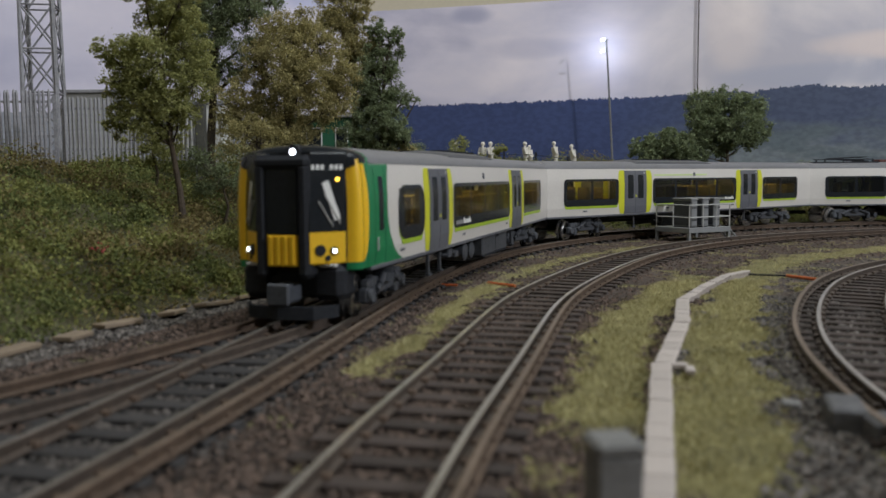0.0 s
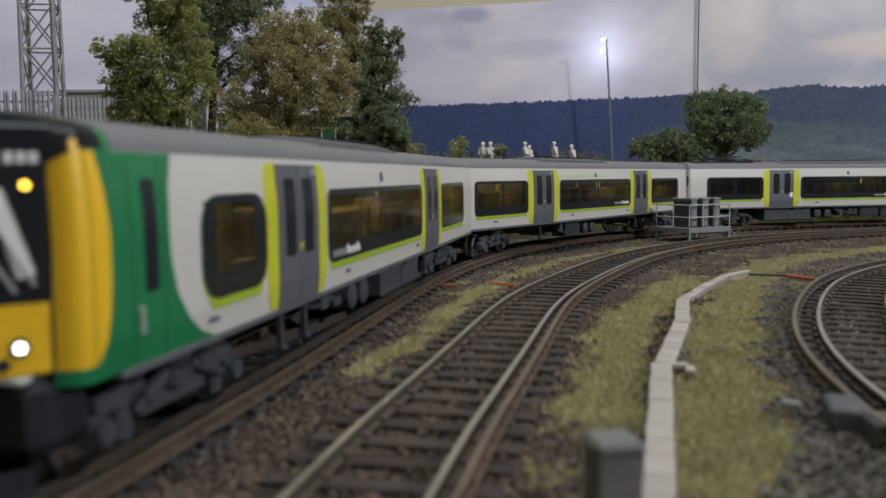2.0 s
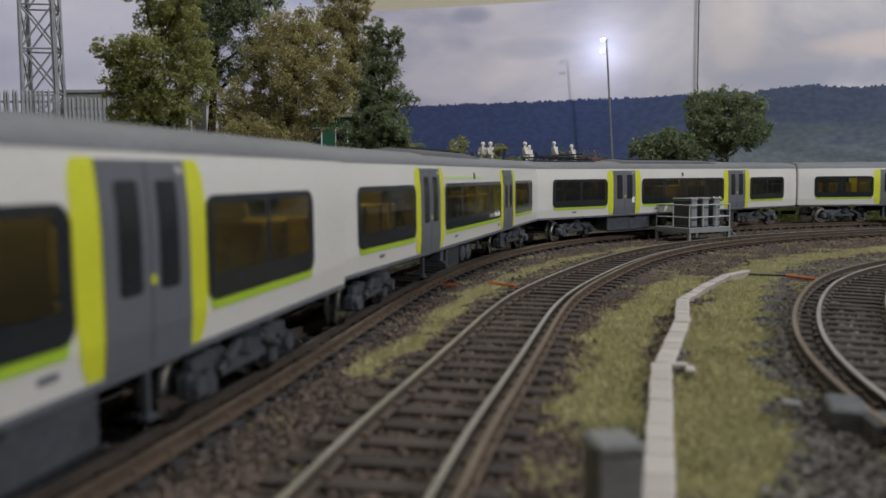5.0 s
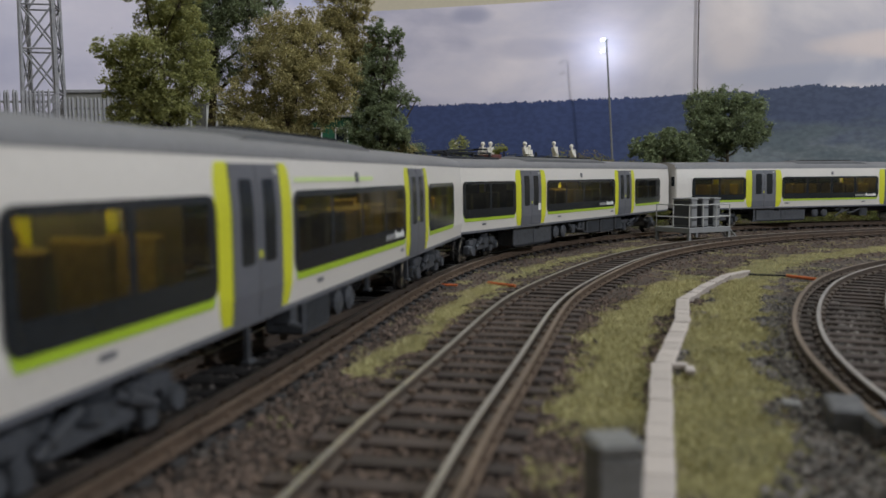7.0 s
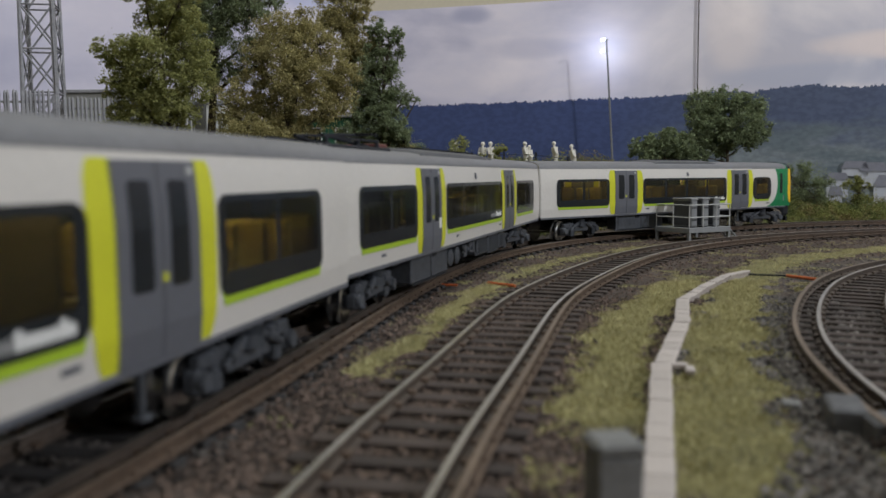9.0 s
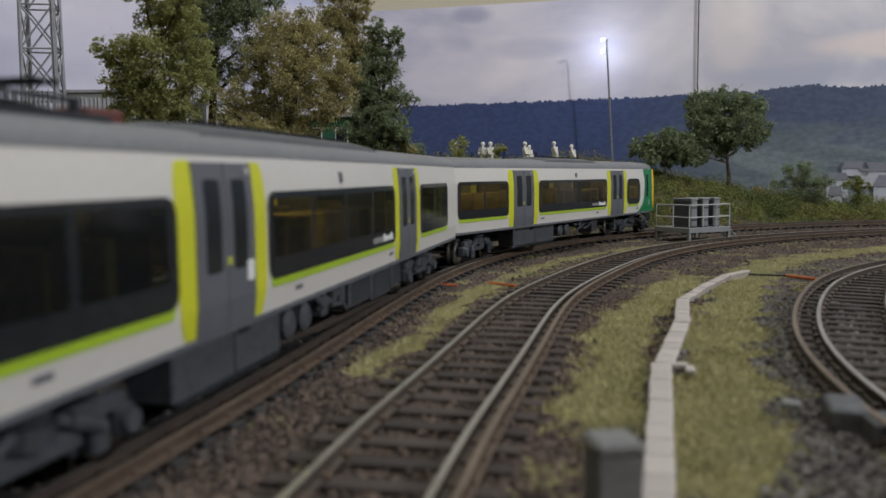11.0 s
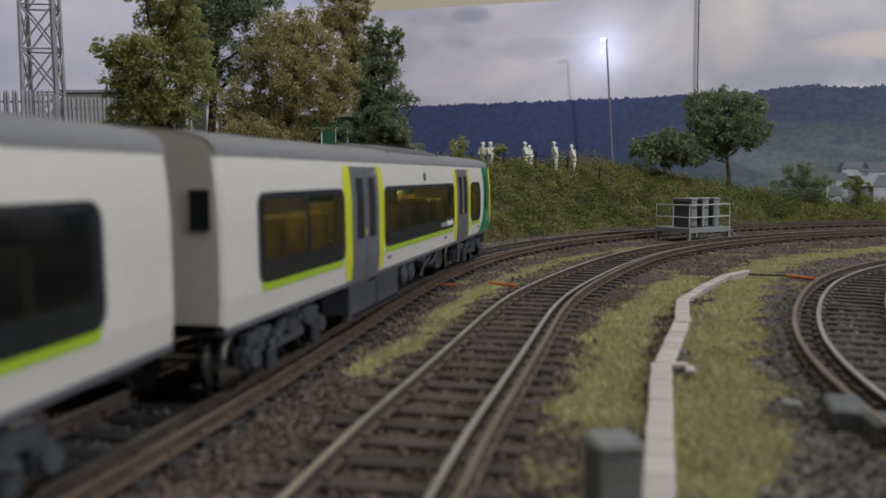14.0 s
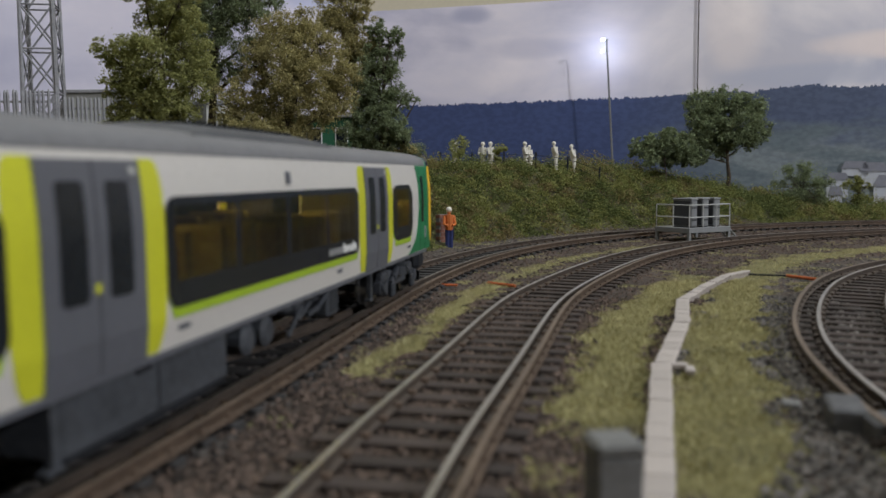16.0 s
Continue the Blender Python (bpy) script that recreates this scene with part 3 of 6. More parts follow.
def bogie(car, u):
    b = new("bogie")
    b.empty_display_size = 0.005
    b.parent = car
    b.location = (u * U, 0, 0)
    for s in (-1, 1):
        bm = bmesh.new()
        y = s * 11.6
        # solebar of the frame, dropped in the middle
        box(bm, -17.4, -7, y - 1.0, y + 1.0, 7.0, 9.4, bev=0.4)
        box(bm, 7, 17.4, y - 1.0, y + 1.0, 7.0, 9.4, bev=0.4)
        box(bm, -8.5, 8.5, y - 1.1, y + 1.1, 4.6, 7.4, bev=0.4)
        for w in (-1, 1):
            for k in range(3):
                box(bm, w * (7.4 + k * 0.8) - 0.9, w * (7.4 + k * 0.8) + 0.9, y - 1.05, y + 1.05, 5.4 + k * 0.9, 8.2 + k * 0.5, bev=0.3)
            u_ = w * 17.1
            box(bm, u_ - 1.9, u_ + 1.9, y - 1.3, y + 1.3, 3.5, 7.4, bev=0.6)
            rod(bm, (u_, y + s * 1.4, 5.4), (u_, y + s * 2.1, 5.4), 1.9, 1.6, seg=12)
            box(bm, u_ - w * 5.2 - 1.6, u_ - w * 5.2 + 1.6, y - 1.2, y + 1.3, 2.6, 6.8, bev=0.5)
            rod(bm, (u_ - w * 5.2, y, 6.4), (u_ - w * 5.2, y, 9.8), 1.3, seg=10)
        part("side_frame", bm, FRAMEG, b, "grey moulded bogie side frame")
        bm = bmesh.new()
        for w in (-1, 1):
            rod(bm, (w * 3.2, y + s * 1.4, 9.4), (w * 11.5, y + s * 1.7, 6.2), 0.75, seg=8)
            rod(bm, (w * 5.5, y + s * 1.45, 8.6), (w * 9.0, y + s * 1.6, 7.2), 1.1, seg=8)
        part("damper", bm, FRAMEG, b, "slanting bogie dampers")
        part("air_spring", rod(rod(bmesh.new(), (0, y, 7.4), (0, y, 9.6), 3.6, 3.2, seg=16), (0, y, 9.6), (0, y, 11.4), 2.7, 3.3, seg=16), UNDER, b)
        part("brake_unit", boxes((-13.2, -9.6, y - 2.8, y - 1.4, 2.4, 6.2), (9.6, 13.2, y - 2.8, y - 1.4, 2.4, 6.2), bev=0.4), UNDER, b)
    part("bolster", boxes((-4, 4, -9.5, 9.5, 6.5, 11.0), bev=0.4), UNDER, b)
    ws = [wheelset(b, -17.1), wheelset(b, 17.1)]
    return b, ws


def interior(car, lo, hi, lit, seed):
    rnd = random.Random(seed)
    part("inside_floor", boxes((lo, hi, -16, 16, 14.2, 15.0)), CABLINING, car)
    part("inside_ceiling", boxes((lo, hi, -16.2, 16.2, 37.6, 38.1)), CABLINING, car)
    for y in (-11, 11):
        for a in np.arange(lo + 8, hi - 14, 15.0):
            if rnd.random() < lit * 0.85:
                part("ceiling_strip", boxes((a, a + 6, y - 0.8, y + 0.8, 37.1, 37.5)), WARMLED, car, "warm lit ceiling strip")
    bm = bmesh.new()
    u = lo + 10
    while u < hi - 10:
        if not any(a - 3 < u < b + 5 for a, b in ((42, 68), (-70, -44))):
            for y in (-11.5, 11.5):
                box(bm, u, u + 4.5, y - 4.6, y + 4.6, 17.5, 19.5, bev=0.5)
                box(bm, u + 4.2, u + 5.8, y - 4.6, y + 4.6, 18.0, 28.0 + rnd.uniform(-0.3, 0.3), bev=0.6)
        u += 11.0
    tagged(part("seats", bm, SEAT, car, "brown seats"), kind="stuff")
    for w in (lo + 2, 40.5, -42.5, hi - 3):
        part("partition", boxes((w, w + 0.6, -16, -4, 15, 37), (w, w + 0.6, 4, 16, 15, 37)), CABLINING, car)


def underframe(car, plan):
    """Cases, slabs and hanging tanks below the floor; plan holds (side, kind, start, end, bottom)."""
    for s, kind, a, b, z0 in plan:
        y0, y1 = (s * 6.0, s * 15.0) if s > 0 else (s * 15.0, s * 6.0)
        face = s * 15.0
        if kind == "slab":
            case = part("equipment_case", boxes((a, b, y0, y1, z0, 12.0), bev=0.45), FRAMEG, car, "smooth grey underfloor case")
            m_ = (a + b) / 2
            part("case_joint", boxes((m_ - 0.12, m_ + 0.12, face - 0.12, face + 0.12, z0 + 0.4, 11.6)), MATTB, case)
            # the notch is not cut: a black block draws its shade
            part("case_catch", boxes((m_ - 5.5, m_ - 1.5, face - 0.3, face + 0.4, 10.0, 11.8), bev=0.3), MATTB, case, "black block for the shaded notch below the floor edge")
            part("case_foot", boxes((a + 1, b - 1, min(face, face - s * 2), max(face, face - s * 2), z0 - 0.5, z0 - 0.01)), MATTB, case)
        elif kind == "box":
            case = part("equipment_box", boxes((a, b, y0, y1, z0, 11.4), bev=0.5), FRAMEG, car, "grey underfloor equipment box")
            part("access_panel", boxes((a + 0.8, b - 0.8, face - 0.3, face + 0.3, z0 + 0.9, 10.4), bev=0.2), UNDER, case)
            part("hanger", boxes((a + 0.5, a + 1.3, y0, y1, 11.4, 12.2), (b - 1.3, b - 0.5, y0, y1, 11.4, 12.2)), MATTB, case)
        elif kind == "tank":
            bm = bmesh.new()
            n = max(1, int(round((b - a) / 8)))
            w = (b - a) / n
            for i in range(n):
                c = a + (i + 0.5) * w
                rod(bm, (c, s * 6, z0 + 3.2), (c, s * 14.2, z0 + 3.2), w * 0.36, seg=14)
                rod(bm, (c, s * 14.2, z0 + 3.2), (c, s * 14.9, z0 + 3.2), w * 0.36, w * 0.22, seg=14)
                box(bm, c - w * 0.12, c + w * 0.12, s * 11 - 0.8, s * 11 + 0.8, z0 + 4, 12.0)
            part("air_tank", bm, FRAMEG, car, "grey rounded air tanks")
        elif kind == "clutter":
            bm = bmesh.new()
            r = random.Random(int(a))
            u = a
            while u < b - 2:
                w = r.uniform(1.6, 4.6)
                box(bm, u, min(u + w, b), s * 12.2 - 2.2, s * 12.2 + 2.2, r.uniform(z0, z0 + 3), r.uniform(9, 11.8), bev=0.35)
                if r.random() < 0.6:
                    rod(bm, (u, s * 14.6, r.uniform(5, 8)), (u + w + 3, s * 14.6, r.uniform(7, 11)), 0.55, seg=7)
                u += w + r.uniform(0.5, 2.0)
            part("pipe_rack", bm, FRAMEG, car, "grey valves and pipe brackets")
        else:
            part("step_post", boxes((a, b, face - 1.2, face, z0, 12.4), (a - 0.8, b + 0.8, face - 1.2, face + 0.6, z0, z0 + 0.7), bev=0.15), FRAMEG, car, "grey footstep below the door")
    bm = bmesh.new()
    for s in (-1, 1):
        rod(bm, (-72, s * 12.6, 11.0), (72, s * 12.6, 11.0), 0.4, seg=6)
        rod(bm, (-70, s * 10.4, 9.6), (70, s * 10.4, 9.6), 0.3, seg=6)
        for a in range(-66, 67, 12):
            rod(bm, (a, s * 12.6, 10.4), (a, s * 12.6, 12.5), 0.35, seg=5)
    part("pipework", bm, UNDER, car, "grey pipes along the underframe")
    part("centre_sill", boxes((-72, 72, -3.4, 3.4, 7.4, 12.0), bev=0.4), MATTB, car, "black centre beam")


def end_wall(car, u, side):
    """Flat gangway end with bellows; side is +1 at the front end."""
    prof = [(side_y(z), z) for z in (13.2, 17, 23, 29, 34, 38.4)] + ROOF_PROF[1:]
    pts = prof + [(-y, z) for y, z in prof[::-1][1:]]
    bm = bmesh.new()
    a = [bm.verts.new((u, y, z)) for y, z in pts]
    b = [bm.verts.new((u + side * 0.7, y * 0.965, 13.5 + (z - 13.2) * 0.985)) for y, z in pts]
    n = len(pts)
    for i in range(n):
        j = (i + 1) % n
        q = (a[i], a[j], b[j], b[i])
        bm.faces.new(q if side > 0 else q[::-1])
    bm.faces.new(b if side > 0 else b[::-1])
    bmesh.ops.recalc_face_normals(bm, faces=bm.faces)
    part("end_wall", bm, WHITE, car, "off-white tapered car end")
    e = u + side * 0.7
    lo, hi = min(e, e + side * 3.3), max(e, e + side * 3.3)
    bel = part("gangway_bellows", boxes((lo, hi, -6.6, 6.6, 11, 37.5), bev=1.2), MATTB, car, "black gangway connection")
    for y in (-14.6, 14.6):
        l2, h2 = min(e, e + side * 0.25), max(e, e + side * 0.25)
        part("end_window", boxes((l2, h2, y - 1.7, y + 1.7, 27.5, 33.5)), BLACK, car, "small dark end window")
    l2, h2 = min(e, e + side * 0.5), max(e, e + side * 0.5)
    part("corner_pipe", boxes((l2, h2, 7.5, 8.1, 12, 36), (l2, h2, -8.1, -7.5, 12, 36)), PALEG, car)
    c = e + side * 4
    part("coupling", boxes((min(e - side * 6, c), max(e - side * 6, c), -1.5, 1.5, 5.5, 8.0), bev=0.3), MATTB, car, "black drawbar coupling")


def shell(car, lo, hi, wins, seed, lit):
    """White sides with window openings, the roof and the floor pan."""
    for side in (-1, 1):
        us = sorted({lo, hi, *[v for a, b, n in wins for v in (a + 1.2, b - 1.2)]})
        bm = bmesh.new()
        grid_side(bm, us, [12.8, 13.6, 17, 19.2, 24, 29, 32.0, 34, 36, 38.4],
                  lambda u, z: 19.2 < z < 32 and any(a + 1.2 < u < b - 1.2 for a, b, n in wins), side)
        part("side_wall", bm, WHITE, car, "off-white body side", smooth=False)
        for a, b, n in wins:
            glazing(car, a, b, n, side, r=4.6 if n == 1 else 2.4)
        bm = bmesh.new()
        box(bm, lo, hi, min(side * 16.2, side * 18.0), max(side * 16.2, side * 18.0), 11.9, 12.78)
        part("sole_bar", bm, DOORG, car, "dark sole bar")
    bm = bmesh.new()
    pts = ROOF_PROF + [(-y, z) for y, z in ROOF_PROF[::-1][1:]]
    n = len(pts)
    e0, e1 = lo - 0.75, (hi + 0.75 if hi > 120 else hi)
    cuts = [e0 + (e1 - e0) * i / 12 for i in range(13)]
    rows = [[bm.verts.new((u, y * 1.004, z + 0.05)) for y, z in pts] for u in cuts]
    for i in range(len(cuts) - 1):
        for j in range(n - 1):
            bm.faces.new((rows[i][j], rows[i + 1][j], rows[i + 1][j + 1], rows[i][j + 1]))
    bmesh.ops.recalc_face_normals(bm, faces=bm.faces)
    part("roof", bm, ROOFG, car, "grey curved roof", smooth=True)
    part("floor_pan", boxes((lo, hi, -17, 17, 11.6, 12.6)), MATTB, car)
    interior(car, lo + 1, hi - 1, lit, seed)


def roof_pod(car, u0, u1):
    bm = bmesh.new()
    n = 6
    sec = [(14.6, 41.1), (14.0, 42.5), (8.5, 43.7), (0, 44.2), (-8.5, 43.7), (-14.0, 42.5), (-14.6, 41.1)]
    rows = []
    for u, k in ((u0, 0.0), (u0 + 4, 0.75), (u0 + 7, 1.0), (u1 - 7, 1.0), (u1 - 4, 0.75), (u1, 0.0)):
        rows.append([bm.verts.new((u, y, 41.4 + (z - 41.4) * k + (1 - k) * (0.2 + 1.1 * (1 - abs(y) / 14.6)))) for y, z in sec])
    for i in range(len(rows) - 1):
        for j in range(n):
            bm.faces.new((rows[i][j], rows[i + 1][j], rows[i + 1][j + 1], rows[i][j + 1]))
    bmesh.ops.recalc_face_normals(bm, faces=bm.faces)
    part("air_conditioning_pod", bm, PODG, car, "low grey roof pod")
    bm = bmesh.new()
    for a in np.arange(u0 + 9, u1 - 9, 2.2):
        for y in (-6, 6):
            box(bm, a, a + 1.2, y - 2.6, y + 2.6, 43.4, 44.25)
    part("pod_grille", bm, MATTB, car, "dark roof grille")


def logo(car, u_hi, side):
    """The operator's mark as plain bars: a grey word, then a white word."""
    rnd = random.Random(5)
    words = ((0.0, 9.0, LOGOG), (9.2, 18.6, LOGO))
    for w0, w1, m in words:
        bm = bmesh.new()
        n = 6 if m is LOGOG else 7
        w = (w1 - w0) / n
        for i in range(n):
            h = 2.1 if rnd.random() < 0.35 else 1.5
            d0, d1 = w0 + i * w + 0.14, w0 + (i + 1) * w - 0.1
            a, b = (u_hi - d1, u_hi - d0) if side > 0 else (u_hi - 18.6 + d0, u_hi - 18.6 + d1)
            plate(bm, rounded(a, b, 18.9, 18.9 + h, 0.25, 1), side, 0.27, 0.1)
        part("logo_bar", bm, m, car, "operator mark in plain bars")


def small_marks(car, us, side):
    for u in us:
        bm = bmesh.new()
        plate(bm, [(u, 14.8), (u + 3.2, 14.8), (u + 3.2, 15.6), (u, 15.6)], side, 0.12, 0.1)
        part("data_mark", bm, DOORG, car, "tiny dark data panel")
    bm = bmesh.new()
    plate(bm, rounded(-0.8, 0.8, 34.0, 36.2, 0.2, 1), side, 0.4, 0.5)
    part("indicator_lamp", bm, DOORG, car, "small dark side lamp")


def cab_front(car, base):
    """Rounded end with gangway door, windscreens and lights; base is where the straight side ends."""
    prof = [(side_y(z), z) for z in (12.8, 14.6, 17, 23, 29, 34, 38.4)] + ROOF_PROF[1:]
    pts = prof + [(-y, z) for y, z in prof[::-1][1:]]

    def ring(bm, u, k, drop, lean):
        return [bm.verts.new((u - lean * max(0, z - 22) / 22, y * k, 12.8 + (z - 12.8) * (1 - drop) if z > 38 else z)) for y, z in pts]

    def loft(name, stations, m, label, cap=False, zmin=0.0, zmax=99.0, half=0):
        bm = bmesh.new()
        rows = [ring(bm, *s) for s in stations]
        for a, b in zip(rows, rows[1:]):
            for j in range(len(pts) - 1):
                if zmin < (pts[j][1] + pts[j + 1][1]) / 2 < zmax and half * (pts[j][0] + pts[j + 1][0]) >= 0:
                    bm.faces.new((a[j], b[j], b[j + 1], a[j + 1]))
        if cap:
            bm.faces.new(rows[-1])
        bmesh.ops.delete(bm, geom=[v for v in bm.verts if not v.link_faces], context="VERTS")
        bmesh.ops.recalc_face_normals(bm, faces=bm.faces)
        return part(name, bm, m, car, label, smooth=not cap)
    loft("cab_side", [(base, 1, 0, 0), (base + 2.5, 1.0, 0.0, 0.0), (base + 5.2, 0.997, 0.003, 0.05)], GREEN, "green cab side")
    corner = [(base + 5.2, 0.997, 0.003, 0.05), (base + 6.2, 0.98, 0.01, 0.2), (base + 7.0, 0.94, 0.03, 0.4), (base + 7.4, 0.88, 0.05, 0.6), (base + 7.6, 0.81, 0.07, 0.7)]
    for h in (-1, 1):
        loft("cab_corner", corner, WARN, "yellow rounded cab corner", zmin=14.6, zmax=39.2, half=h)
        loft("corner_foot", corner, GREEN, "green foot of the cab corner", zmax=14.6, half=h)
    loft("corner_top", corner, MATTB, "dark top of the cab corner", zmin=39.2)
    f = base + 7.6
    g0 = f + 6.0
    loft("front_wall", [(f, 0.81, 0.07, 0.7), (f + 0.2, 0.80, 0.08, 0.7)], BLACK, "black inner cab front", cap=True)
    # dark roof dome over the cab
    bm = bmesh.new()
    top = [p for p in pts if p[1] >= 38.4]
    st = [(base + 1.5, 1.004, 0, 0), (base + 5.2, 1.001, 0.002, 0.05), (base + 7.0, 0.95, 0.025, 0.4), (base + 7.8, 0.83, 0.06, 0.7)]
    rows = [[bm.verts.new((u - ln * max(0, z - 22) / 22, y * k, 12.95 + (z - 12.8) * (1 - dr))) for y, z in top] for u, k, dr, ln in st]
    for a, b in zip(rows, rows[1:]):
        for j in range(len(top) - 1):
            bm.faces.new((a[j], b[j], b[j + 1], a[j + 1]))
    part("cab_dome", bm, BLACK, car, "black roof dome over the cab", smooth=True)
    # swept front on each side of the gangway: yellow below, dark glass, black brow
    nose = g0 + 0.9

    def fx(y, z=20.0):
        return f + 0.2 + (14.5 - abs(y)) / 7.0 * (nose - f - 0.2) - max(0, z - 22) * 0.05

    def wedge(name, z0, z1, s, m, label, grow=0.0, y0=7.4, y1=14.8):
        bm = bmesh.new()
        plan = [(f - 1.6, y1), (None, y1 - 0.25), (None, (y0 + y1) / 2), (None, y0), (f - 1.6, y0)]
        rows = []
        for z in (z0, z1):
            rows.append([bm.verts.new((p[0] if p[0] is not None else fx(p[1], z) + grow, s * p[1], z)) for p in plan])
        n = len(plan)
        for i in range(n):
            j = (i + 1) % n
            bm.faces.new((rows[0][i], rows[0][j], rows[1][j], rows[1][i]))
        bm.faces.new(rows[0])
        bm.faces.new(rows[1])
        bmesh.ops.recalc_face_normals(bm, faces=bm.faces)
        es = [e for e in bm.edges if abs(e.verts[0].co.x - e.verts[1].co.x) > 0.01 or abs(e.verts[0].co.y - e.verts[1].co.y) > 0.01]
        bmesh.ops.bevel(bm, geom=es, offset=0.35, segments=1, affect="EDGES", clamp_overlap=True)
        return part(name, bm, m, car, label)
    for s in (-1, 1):
        def disc(y, z, r, t0, t1, bm):
            nx, ny = 0.73, s * 0.68
            p = Vector((fx(y, z), s * y, z))
            d = Vector((nx, ny, 0))
            return rod(bm, p + d * t0, p + d * t1, r, seg=14)
        wedge("front_panel", 14.4, 22.4, s, WARN, "yellow panel below the windscreen")
        ws = wedge("windscreen", 22.0, 37.0, s, BLACK, "dark swept cab windscreen", 0.15, 7.4, 14.6)
        wedge("brow", 36.4, 41.0, s, BLACK, "black panel over the windscreen", 0.1)
        part("wiper", rods([((fx(13.6, 24) + 0.35, s * 13.6, 24.0), (fx(10.6, 31) + 0.35, s * 10.6, 31.0)), ((fx(12.2, 23) + 0.35, s * 12.2, 23.4), (fx(9.4, 29) + 0.35, s * 9.4, 29.5))], 0.2, 5), PALEG, ws, "pale windscreen wiper arms")
        # thin white slanting quad just in front of the glass
        bm = bmesh.new()
        q = [(13.6, 25.2), (12.4, 24.8), (10.0, 33.8), (11.2, 34.4)]
        w = [bm.verts.new((fx(y, z) + 0.18, s * y, z)) for y, z in q]
        bm.faces.new(w)
        g = bmesh.ops.extrude_face_region(bm, geom=bm.faces[:])
        bmesh.ops.translate(bm, vec=(0.1, 0, 0), verts=[v for v in g["geom"] if isinstance(v, bmesh.types.BMVert)])
        bmesh.ops.recalc_face_normals(bm, faces=bm.faces)
        part("sun_blind", bm, LOGO, ws, "white slanting stripe on the windscreen")
        hl = part("headlight", disc(12.2, 17.6, 1.0, -0.3, 0.45, bmesh.new()), MATTB, car, "round headlight")
        part("lens", disc(12.2, 17.6, 0.5, 0.4, 0.65, bmesh.new()), LEDW, hl, "lit white lens")
        part("dark_lamp", disc(9.6, 17.8, 1.35, -0.3, 0.35, bmesh.new()), MATTB, car, "unlit round lamp")
        part("small_lamp", disc(11.0, 15.9, 0.7, -0.3, 0.35, bmesh.new()), MATTB, car, "small unlit lamp")
        if s > 0:
            part("amber_display", disc(12.8, 34.6, 0.45, 0.0, 0.4, bmesh.new()), LEDA, car, "amber lit display")
            bm = bmesh.new()
            for i in range(7):
                if i != 3:
                    y = 8.0 + i * 0.88
                    vs = [bm.verts.new((fx(yy, z) + 0.3, yy, z)) for yy, z in ((y, 36.9), (y + 0.62, 36.9), (y + 0.62, 38.1), (y, 38.1))]
                    bm.faces.new(vs)
            part("number_bar", bm, LOGO, car, "fleet number as plain pale bars")
        a, b = sorted((s * 5.8, s * 14.6))
        part("bumper", boxes((f - 6, f + 3.2, a, b, 5.4, 14.3), bev=1.6), MATTB, car, "black lower cab fairing")
        a, b = sorted((s * 8.0, s * 13.0))
        part("lamp_ledge", boxes((f + 0.5, f + 3.6, a, b, 13.6, 14.4), bev=0.3), PALEG, car, "grey ledge under the lamps")
    # gangway
    part("gangway_frame", boxes((f - 1, g0 + 1.6, -7.8, -4.2, 11.0, 38.6), (f - 1, g0 + 1.6, 4.2, 7.8, 11.0, 38.6), (f - 1, g0 + 1.6, -7.8, 7.8, 36.9, 40.4), bev=1.2), MATTB, car, "black gangway surround")
    part("gangway_door", boxes((f - 1, g0 + 1.2, -4.5, 4.5, 21.5, 37.6), bev=0.3), BLACK, car, "black gangway door")
    lower = [(f - 1, g0 + 1.3, -4.2, 4.2, 14.0, 21.5)] + [(g0 + 1.3, g0 + 1.75, -3.7 + i * 2.05, -2.5 + i * 2.05, 14.3, 21.2) for i in range(4)]
    part("gangway_panel", boxes(*lower, bev=0.2), WARN, car, "yellow ribbed lower door panel")
    bm = bmesh.new()
    rod(bm, (f - 3, 0, 41.3), (f + 0.6, 0, 41.3), 1.8, seg=14)
    hd = part("top_light", bm, MATTB, car, "top headlight housing")
    bm = bmesh.new()
    rod(bm, (f + 0.6, 0, 41.3), (f + 0.9, 0, 41.3), 0.75, seg=14)
    part("top_lens", bm, LEDW, hd, "lit white lens")
    # coupler, valance and deflector
    part("coupler", boxes((f - 4, g0 + 3.5, -2.6, 2.6, 5.2, 9.8), (g0 + 3.2, g0 + 4.2, -3.2, 3.2, 4.8, 10.2), bev=0.5), FRAMEG, car, "grey coupler head")
    bm = bmesh.new()
    pl = [(g0 - 3, -13.0), (g0 + 2.2, -9), (g0 + 4.0, 0), (g0 + 2.2, 9), (g0 - 3, 13.0)]
    for (a, b), (c, d) in zip(pl, pl[1:]):
        vs = [bm.verts.new(p) for p in ((a, b, 1.6), (c, d, 1.6), (c, d, 4.6), (a, b, 4.6))]
        bm.faces.new(vs)
    g = bmesh.ops.extrude_face_region(bm, geom=bm.faces[:])
    bmesh.ops.translate(bm, vec=(-1.2, 0, 0), verts=[v for v in g["geom"] if isinstance(v, bmesh.types.BMVert)])
    bmesh.ops.recalc_face_normals(bm, faces=bm.faces)
    part("deflector", bm, MATTB, car, "dark grey obstacle deflector")
    part("cab_underside", boxes((base - 2, f + 2, -12, 12, 6, 12.6), bev=0.6), MATTB, car)


